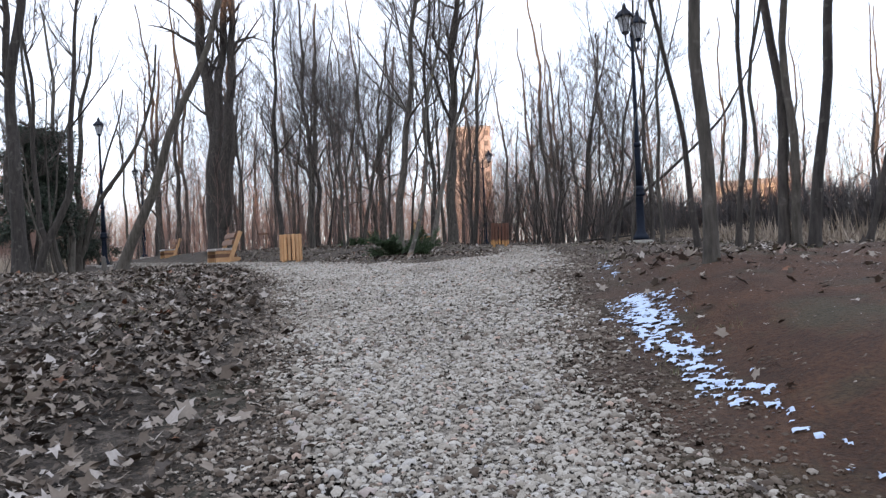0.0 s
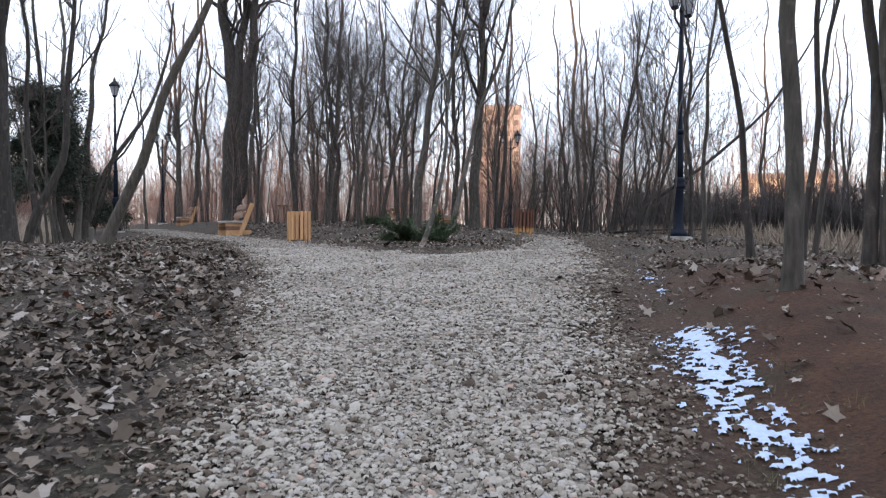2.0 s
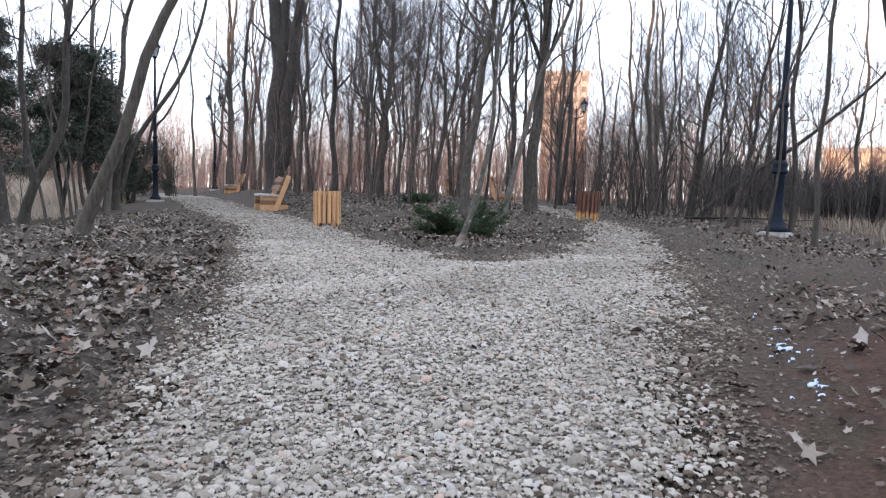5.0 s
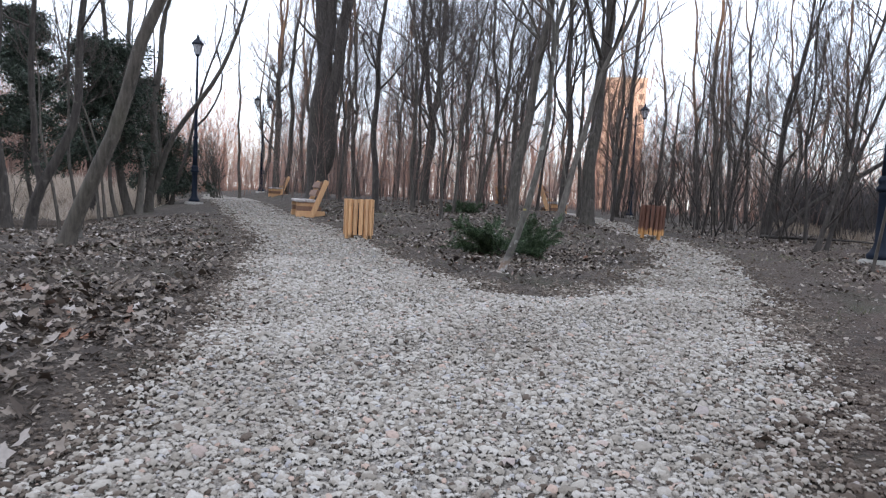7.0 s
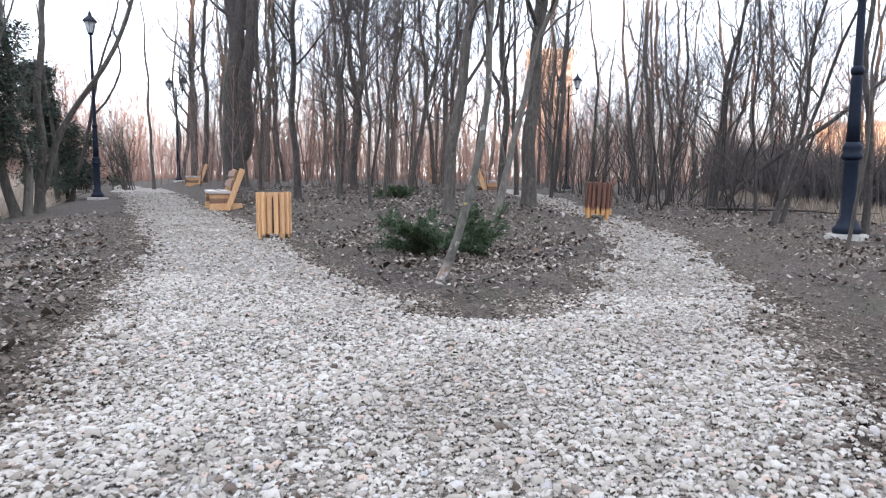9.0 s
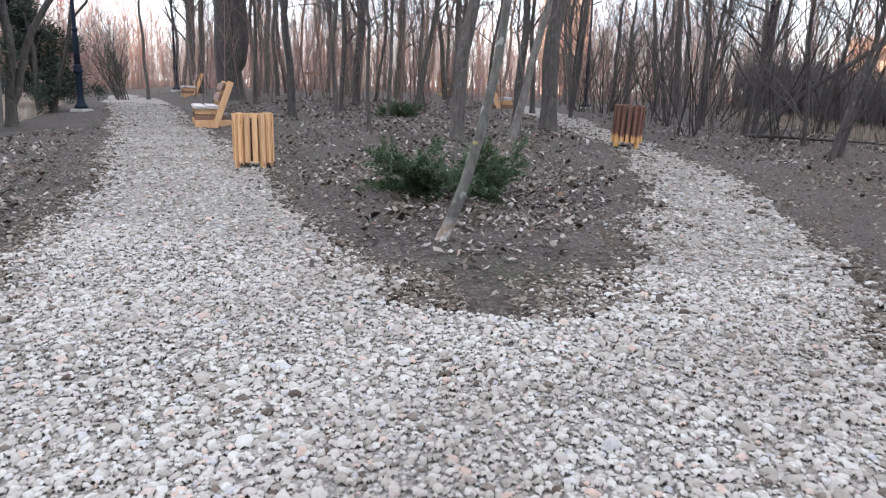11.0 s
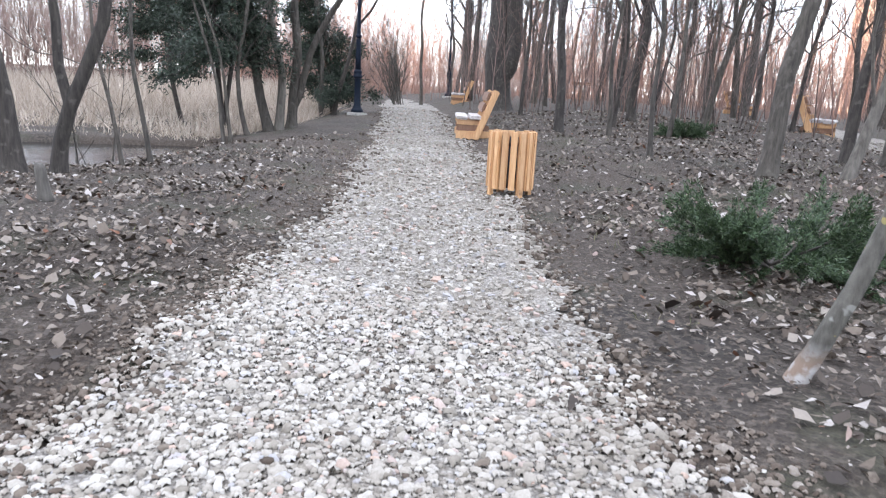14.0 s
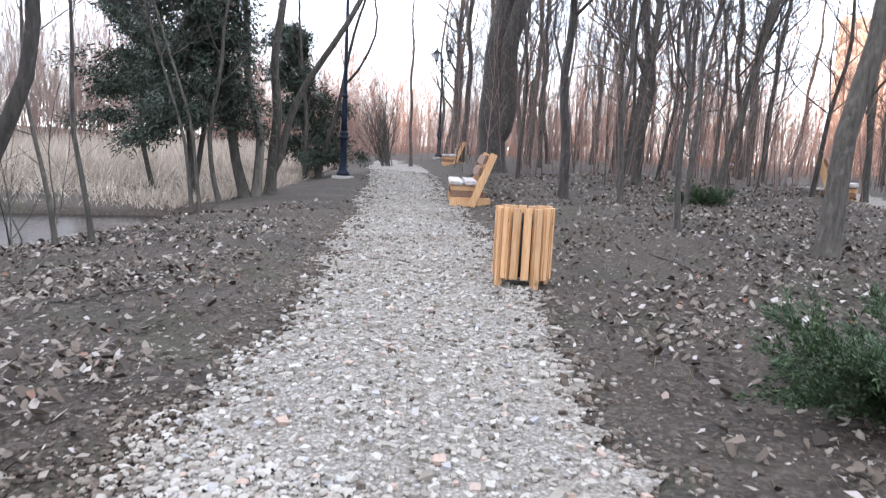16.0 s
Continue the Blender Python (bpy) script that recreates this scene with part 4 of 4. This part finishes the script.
def bird_table(at, label):
    b = thing("bird_table", Matrix.Translation(ground_point(*at)), label, "table")
    part("post", beam((0.09, 0.09, 1.02), (0, 0, 0.49), (0, 0, 0), 0.01), BROWN_WOOD, b)
    part("tray", beam((0.75, 0.5, 0.05), (0, 0, 1.02), (0, 0, 0), 0.012), BROWN_WOOD, b)
    for k in (-1, 1):
        part("rim", beam((0.75, 0.035, 0.08), (0, k * 0.24, 1.07), (0, 0, 0), 0.008), BROWN_WOOD, b)


bird_table((-17.2, 40.7), "small dark wooden table on a post between the trees")


def lamp_post(at, height, heads, turn, label):
    p = thing("lamp_post", Matrix.Translation(ground_point(*at)) @ Matrix.Rotation(radians(turn), 4, "Z"), label, "street lamp", "park lamps")
    h = height
    part("footing", beam((0.52, 0.52, 0.14), (0, 0, 0.0), (0, 0, 0), 0.02), CONCRETE, p, "pale concrete footing")
    part("base", lathe([(0.21, 0.08), (0.21, 0.16), (0.17, 0.20), (0.122, 0.30), (0.118, 0.34), (0.108, 0.36), (0.102, 1.16), (0.112, 1.18), (0.10, 1.24)], 16), IRON, p)
    part("collar", lathe([(0.11, 1.22), (0.155, 1.25), (0.155, 1.30), (0.125, 1.34), (0.14, 1.40), (0.14, 1.44), (0.105, 1.50)], 16), IRON, p)
    part("shaft", lathe([(0.10, 1.48), (0.09, 1.9), (0.082, 2.4), (0.085, 2.46), (0.07, 2.5), (0.055, 3.6), (0.042, h - 0.75)], 14), IRON, p)
    part("ring", lathe([(0.07, 2.52), (0.098, 2.56), (0.098, 2.62), (0.07, 2.66)], 14), IRON, p)
    spots = [(0, 0, h - 0.78)] if heads == 1 else [(-0.42, 0, h - 0.78), (0.42, 0, h - 0.78)]
    if heads == 2:
        arm = Tubes()
        for s in (-1, 1):
            arm.add([(0, 0, h - 1.15), (s * 0.2, 0, h - 1.05), (s * 0.4, 0, h - 0.98), (s * 0.42, 0, h - 0.78)], [0.028, 0.026, 0.022, 0.03], 8)
        arm.build("arm", IRON, p)
        part("finial", lathe([(0.045, h - 0.76), (0.06, h - 0.7), (0.02, h - 0.55), (0.005, h - 0.42)], 10), IRON, p)
    for x, y, z in spots:
        lantern = part("lantern", lathe([(0.05, z), (0.09, z + 0.03), (0.10, z + 0.07), (0.06, z + 0.09)], 6, (x, y, 0), True), IRON, p)
        part("glass", lathe([(0.10, z + 0.09), (0.19, z + 0.46)], 6, (x, y, 0), True), LANTERN_GLASS, lantern, "milky lantern panes")
        part("roof", lathe([(0.25, z + 0.45), (0.25, z + 0.49), (0.15, z + 0.60), (0.08, z + 0.66), (0.05, z + 0.72), (0.055, z + 0.75), (0.01, z + 0.84)], 6, (x, y, 0), True), IRON, lantern)
        for k in range(6):
            a = math.pi / 3 * k
            bar = Tubes()
            bar.add([(x + 0.102 * math.cos(a), y + 0.102 * math.sin(a), z + 0.08), (x + 0.194 * math.cos(a), y + 0.194 * math.sin(a), z + 0.47)], [0.012, 0.012], 4)
            bar.build("glazing_bar", IRON, lantern)
    return p


lamp_post((3.36, 18.57), 6.2, 2, 62, "tall blue-black cast-iron lamp post with twin lanterns")
lamp_post((-18.5, 26.9), 6.5, 1, 0, "black cast-iron lamp post with a single lantern")
lamp_post((-27.8, 44.0), 6.4, 2, 10, "distant cast-iron lamp post with twin lanterns")
lamp_post((-3.6, 43.4), 6.0, 2, 10, "distant cast-iron lamp post among trees")


def fallen_branch(at, turn, length, r, seed, label):
    g = np.random.default_rng(seed)
    top = thing("fallen_branch", Matrix.Translation(ground_point(at[0], at[1], r)) @ Matrix.Rotation(radians(turn), 4, "Z"), label, "branch")
    wood = Tubes()
    line = limb_line(g, (0, 0, 0), (1, 0, 0.05), length, 9, 0.0, 0.08)
    line[:, 2] = np.abs(line[:, 2]) * 0.6
    rr = np.linspace(r, 0.006, len(line))
    wood.add(line, rr, 7)
    wood.build("stem", BARK_DARK, top)
    for _ in range(6):
        side = Tubes()
        twigs_on(g, side, line, rr, 1, length * 0.22, 0, 0)
        side.build("twig", TWIG, top)


fallen_branch((1.9, 25.8), -62, 5.2, 0.05, 71, "long fallen branch lying along the thicket edge")
fallen_branch((-4.4, 17.9), 140, 1.1, 0.014, 72, "thin fallen stick on leaf litter")
fallen_branch((2.2, 8.6), 20, 0.7, 0.009, 73, "thin fallen stick on bare earth")
fallen_branch((-7.4, 12.9), 75, 0.8, 0.010, 74, "thin fallen stick on the bank")
stump = thing("tree_stump", Matrix.Translation(ground_point(-7.9, 12.3)) @ Matrix.Rotation(radians(6), 4, "X"), "small weathered grey stump on the bank", "stump")
part("trunk", lathe([(0.085, -0.05), (0.062, 0.06), (0.052, 0.2), (0.05, 0.31), (0.03, 0.35)], 9), PALE_BARK, stump)

# ---- distance ----


def block(name, at, size, turn, wall, label, floors, bays, roof_h=0.8):
    w, d, h = size
    b = thing(name, Matrix.Translation(at) @ Matrix.Rotation(radians(turn), 4, "Z"), label, "building")
    body = part("wall", beam((w, d, h), (0, 0, h / 2), (0, 0, 0), 0.0), wall, b)
    part("roof", beam((w + 0.6, d + 0.6, roof_h), (0, 0, h + roof_h / 2), (0, 0, 0), 0.0), CONCRETE, b)
    step, rise = w / bays, h / floors
    pane = None
    for i in range(floors):
        for k in range(bays):
            spot = (-w / 2 + step * (k + 0.5), -d / 2 - 0.02, rise * (i + 0.55))
            if pane is None:
                pane = part("window", beam((step * 0.5, 0.10, rise * 0.5), (0, 0, 0), (0, 0, 0), 0.0), PANE, b)
                pane.location = spot
            else:
                o = pane.copy()
                scene.collection.objects.link(o)
                o.location = spot
    return b


block("apartment_tower", (-27, 214, -1), (13, 14, 37), 8, TOWER_WALL, "tall apartment tower glowing in the evening sun", 12, 5)
block("house", (31, 119, -1), (13, 10, 9), -14, PALE_WALL, "pale low building in evening sun beyond the trees", 3, 5)


def shaded_belt(g, n):
    run = g.uniform(-9, 34, n)
    off = g.normal(0, 1.3, n)
    return 10.5 + 0.695 * run + 0.72 * off, 40.5 - 0.72 * run + 0.695 * off


# low brush band for far woodland in shade, darkened by its material
brush_stuff("hedge", 2800, shaded_belt, (1.7, 3.1), SHADED_WOODS, "long low band of bare woods beyond the meadow, coloured as if in shade", 14, 12, 0.10)

# ---- gravel, leaves, snow ----


def pebble_shape():
    """A rough ball of twelve corners, open below."""
    bm = bmesh.new()
    bmesh.ops.create_icosphere(bm, subdivisions=1, radius=1.0)
    v = np.array([p.co[:] for p in bm.verts])
    # the underside lies buried
    t = np.array([[p.index for p in f.verts] for f in bm.faces if f.calc_center_median().z > -0.1])
    bm.free()
    return v, t


def strew(g, x, y, depth, soiled, size, shape, jitter, round_off):
    """One bed of loose stones at the given spots, the soiled ones as a mesh of their own."""
    base, tri = shape
    n, k = len(x), len(base)
    axes = size[:, None] * np.stack([g.uniform(0.95, 1.45, n), g.uniform(0.75, 1.1, n), g.uniform(0.5, 0.8, n)], -1)
    v = base[None] * (1 + g.normal(0, jitter, (n, k, 3))) * axes[:, None]
    a, tilt = g.uniform(0, 2 * np.pi, n), g.normal(0, 0.35, n)
    ct, st = np.cos(tilt)[:, None], np.sin(tilt)[:, None]
    vx, vz = v[..., 0] * ct - v[..., 2] * st, v[..., 0] * st + v[..., 2] * ct
    ca, sa = np.cos(a)[:, None], np.sin(a)[:, None]
    lift = land(x, y) + np.where(depth < 0.35, -0.002, 0.006) + 0.3 * axes[:, 2] + 0.006 * g.uniform(0, 1, n)
    out = np.stack([vx * ca - v[..., 1] * sa + x[:, None], vx * sa + v[..., 1] * ca + y[:, None], vz + lift[:, None]], -1)
    for some, mat, label in ((~soiled, PEBBLE, "loose pale rounded limestone on the path"), (soiled, SOILED, "soiled scattered stones along the path edge")):
        tris = (np.arange(int(some.sum()))[:, None, None] * k + tri[None]).reshape(-1, 3)
        ob = triangles_object("gravel", out[some].reshape(-1, 3), tris, mat)
        ob.data.polygons.foreach_set("use_smooth", [round_off] * len(ob.data.polygons))
        tagged(ob, label, "gravel", kind="stuff")


def build_pebbles():
    g = np.random.default_rng(31)
    box = np.array([(a, b, c) for a in (-1, 1) for b in (-1, 1) for c in (-1, 1)]) * 0.72
    sides = np.array([(0, 1, 3), (0, 3, 2), (4, 6, 7), (4, 7, 5), (0, 4, 5), (0, 5, 1), (2, 3, 7), (2, 7, 6), (1, 5, 7), (1, 7, 3)])
    for x0, x1, y0, y1, n, shape, jitter, round_off in ((-5.6, 2.8, 0.8, 12.6, 225000, pebble_shape(), 0.09, True), (-22, 2.2, 12.6, 33, 410000, (box, sides), 0.2, False)):
        x, y = g.uniform(x0, x1, n), g.uniform(y0, y1, n)
        depth = in_path(x, y)
        isle = (depth < 0) & (y > 11) & (x > np.interp(y, FORK_LY, FORK_LX) - 0.3) & (x < np.interp(y, FORK_RY, FORK_RX) + 0.3)
        share = np.interp(y, (0, 12.6, 12.61, 16, 24, 33), (0.95, 0.9, 0.72, 0.42, 0.14, 0.08)) * (0.04 * smooth(-0.7, -0.2, depth) + 0.96 * smooth(-0.28, 0.42, depth + g.normal(0, 0.1, n)))
        keep = g.uniform(0, 1, n) < np.where(isle, 0.4 * share, share)
        x, y, depth = x[keep], y[keep], depth[keep]
        n = len(x)
        worn = np.interp(y, (2, 4, 8, 11), (0.12, 0.12, 0.08, 0.05))
        soiled = (depth + g.normal(0, 0.2, n) < np.interp(y, (8, 11), (0.34, 0.44))) | (g.uniform(0, 1, n) < worn)
        middle = np.interp(y, (2, 11, 13, 15, 24, 33), (0.0130, 0.0130, 0.0130, 0.0148, 0.020, 0.025))
        size = g.lognormal(np.log(middle), 0.33, n).clip(0.005, 0.04) * np.where(depth < 0.1, 0.8, 1.0)
        strew(g, x, y, depth, soiled, size, shape, jitter, round_off)


def build_leaves():
    g = np.random.default_rng(41)
    n = 610000
    y = -1.0 + 34 * g.uniform(0, 1, n) ** 1.25
    x = g.uniform(-13, 6.5, n)
    edge = -in_path(x, y)
    patch = np.sin(1.1 * x + 0.6 * y) + np.sin(0.7 * y - 1.9 * x + 1.3) + 0.6 * np.sin(3 * x + 2.4 * y)
    chance = 0.02 + np.interp(y, (6, 11), (0.58, 0.64)) * smooth(-0.25, 0.45, edge) * (0.25 + 0.75 * smooth(-1.4, 0.6, patch))
    isle = (x > np.interp(y, FORK_LY, FORK_LX)) & (x < np.interp(y, FORK_RY, FORK_RX)) & (y > 11.3)
    chance = np.where(isle | (y < np.where(x < 0, 13, 7)), chance, chance * (0.2 + 0.8 * smooth(0.15, 1.1, edge)))
    chance = np.where(isle | ((x < -2) & (y > 8)), chance * 1.4, chance)
    chance = np.where(x > 1, chance * np.interp(y, (6.5, 11), (0.07, 0.8)), chance) * smooth(-1, 1.5, y) * (1 - smooth(4.5, 6.5, x)) * (1 - 0.62 * smooth(13, 20, y))
    chance = np.where((y > 10.9) & (y < 13.4) & (x > -2.2), chance * 0.55, chance)
    keep = (g.uniform(0, 1, n) < chance) & (edge > -0.8) & (np.abs(x - np.interp(y, CREEK_Y, CREEK_X)) > np.interp(y, CREEK_Y, CREEK_W))
    x, y = x[keep], y[keep]
    n = len(x)
    size = g.lognormal(0, 0.45, n) * np.interp(y, (2, 7, 11, 20), (0.026, 0.0225, 0.0178, 0.021))
    size = size.clip(0.009, 0.052)
    a = g.uniform(0, 2 * np.pi, n)
    d = np.stack([np.cos(a), np.sin(a), g.normal(0, 0.36, n)], -1)
    s = np.stack([-np.sin(a), np.cos(a), g.normal(0, 0.5, n)], -1)
    wide = np.where(size > 0.023, g.uniform(0.7, 1.0, n), g.uniform(0.3, 0.65, n))[:, None]
    curl = g.uniform(0.1, 0.6, n)
    c = np.stack([x, y, land(x, y) + 0.012 + 0.3 * size], -1)
    q = size[:, None]
    lift = np.zeros((n, 3))
    lift[:, 2] = size * curl
    big = (size > 0.023) & (y < 9.5)
    verts, tris, first = [], [], 0
    for some, sides in ((big, 10), (~big, 5)):
        k = np.arange(sides) * 2 * np.pi / sides
        reach = g.uniform(0.35, 1.15, (int(some.sum()), sides))
        if sides == 10:
            # five pointed lobes round a raised middle
            reach = np.where(np.arange(10) % 2 == 0, 1.15, 0.6) * g.uniform(0.75, 1.2, reach.shape)
        rim = c[some][:, None] + q[some][:, None] * reach[..., None] * (np.cos(k)[None, :, None] * d[some][:, None] + np.sin(k)[None, :, None] * s[some][:, None] * wide[some][:, None])
        rim = rim + lift[some][:, None] * g.uniform(0.0, 1.2, (len(rim), sides, 1))
        if sides == 10:
            rim = np.concatenate([c[some][:, None] + 0.4 * lift[some][:, None], rim], 1)
            fan = [(0, a + 1, (a + 1) % 10 + 1) for a in range(10)]
        else:
            fan = [(0, a + 1, a + 2) for a in range(3)]
        i = np.arange(len(rim))[:, None] * rim.shape[1] + first
        tris += [i + f for f in fan]
        verts.append(rim.reshape(-1, 3))
        first += rim.shape[0] * rim.shape[1]
    v, tris = np.concatenate(verts), np.concatenate(tris)
    tagged(triangles_object("leaf_litter", v, tris, LEAF), "dry brown and grey fallen leaves on the banks", "leaves", kind="stuff")


def build_chips():
    """Fine crumbled leaf, twig ends and grit lying between the leaves."""
    g = np.random.default_rng(45)
    n = 110000
    y = 0.5 + 24 * g.uniform(0, 1, n) ** 1.15
    x = g.uniform(-12, 4.2, n)
    edge = -in_path(x, y)
    keep = (edge > -0.6) & (edge < 7) & (g.uniform(0, 1, n) < 0.55 * smooth(-0.6, 0.4, edge) * np.where((x > 1) & (y < 8), 0.3, 1.0))
    x, y = x[keep], y[keep]
    n = len(x)
    a = g.uniform(0, 2 * np.pi, n)
    long, wide = g.lognormal(math.log(0.012), 0.45, n)[:, None], g.uniform(0.003, 0.008, n)[:, None]
    d = np.stack([np.cos(a), np.sin(a), g.normal(0, 0.2, n)], -1) * long
    s = np.stack([-np.sin(a), np.cos(a), g.normal(0, 0.4, n)], -1) * wide
    c = np.stack([x, y, land(x, y) + 0.010 + 0.012 * smooth(0.1, -0.1, edge[keep])], -1)
    v = np.stack([c - d, c + s, c + d, c - s], 1).reshape(-1, 3)
    i = np.arange(n)[:, None] * 4
    tagged(triangles_object("litter_crumbs", v, np.concatenate([i + (0, 1, 2), i + (0, 2, 3)]), LEAF), "crumbled leaf and twig bits over the earth", "leaf crumbs", kind="stuff")
    n = 5200
    y = g.uniform(3, 22, n)
    x = g.uniform(-11, 4.5, n)
    edge = -in_path(x, y)
    tuft = np.sin(1.7 * x + 0.9 * y + 1) + np.sin(2.3 * y - 1.1 * x)
    keep = (edge > 0.15) & (edge < 3) & (tuft > 0.75)
    x, y = np.repeat(x[keep], 5) + g.normal(0, 0.03, 5 * keep.sum()), np.repeat(y[keep], 5) + g.normal(0, 0.03, 5 * keep.sum())
    ob = blades("grass", np.stack([x, y, land(x, y) - 0.005], -1), g.normal(0, 0.55, (len(x), 3)) + (0, 0, 1), g.uniform(0.03, 0.09, len(x)), g.uniform(0.003, 0.006, len(x)), GRASS)
    tagged(ob, "short thin winter grass in worn tufts", "grass", kind="stuff")


def build_snow():
    """Thawing crusts of snow along the right edge of the path."""
    g = np.random.default_rng(51)
    xs, ys = np.arange(1.2, 3.6, 0.011), np.arange(1.2, 9.6, 0.011)
    gx, gy = np.meshgrid(xs, ys)
    line = np.interp(gy, (1.5, 2.9, 3.4, 4.4, 5.6, 6.2, 9), (2.75, 2.32, 2.18, 1.98, 1.95, 1.93, 1.85))
    half = np.interp(gy, (1.4, 1.9, 2.2, 2.6, 3.0, 3.4, 4.2, 5.2, 5.75, 5.95, 6.9, 7.1, 7.5, 7.7, 8.1, 8.3, 9), (0.0, 0.16, 0.02, -0.05, 0.10, 0.13, 0.19, 0.26, 0.2, -0.1, -0.1, 0.05, -0.1, 0.03, 0.04, -0.1, -0.1))
    rough = np.zeros_like(gx)
    for k in range(60):
        a, f = g.uniform(0, 2 * np.pi), g.uniform(25, 180)
        rough += np.sin(f * (0.7 * math.cos(a) * gx + 1.5 * math.sin(a) * gy) + g.uniform(0, 6.28)) * (1.7 / f ** 0.36)
    thick = 0.85 * half - np.abs(gx - line) + 0.055 * rough - 0.06 + 0.03 * np.sin(9 * gy + 4 * gx)
    keep = thick > 0
    n, m = gx.shape
    cell = keep[:-1, :-1] & keep[1:, :-1] & keep[:-1, 1:] & keep[1:, 1:]
    i = (np.arange(n - 1)[:, None] * m + np.arange(m - 1)[None])[cell]
    tris = np.concatenate([np.stack([i, i + 1, i + m + 1], -1), np.stack([i, i + m + 1, i + m], -1)])
    used, tris = np.unique(tris, return_inverse=True)
    z = land(gx, gy) + 0.006 + 0.014 * smooth(0, 0.09, thick)
    v = np.stack([gx, gy, z], -1).reshape(-1, 3)[used]
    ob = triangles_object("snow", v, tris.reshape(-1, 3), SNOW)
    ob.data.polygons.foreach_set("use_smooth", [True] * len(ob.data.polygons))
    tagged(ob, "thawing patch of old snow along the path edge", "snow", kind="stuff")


build_pebbles()
build_leaves()
build_chips()
build_snow()
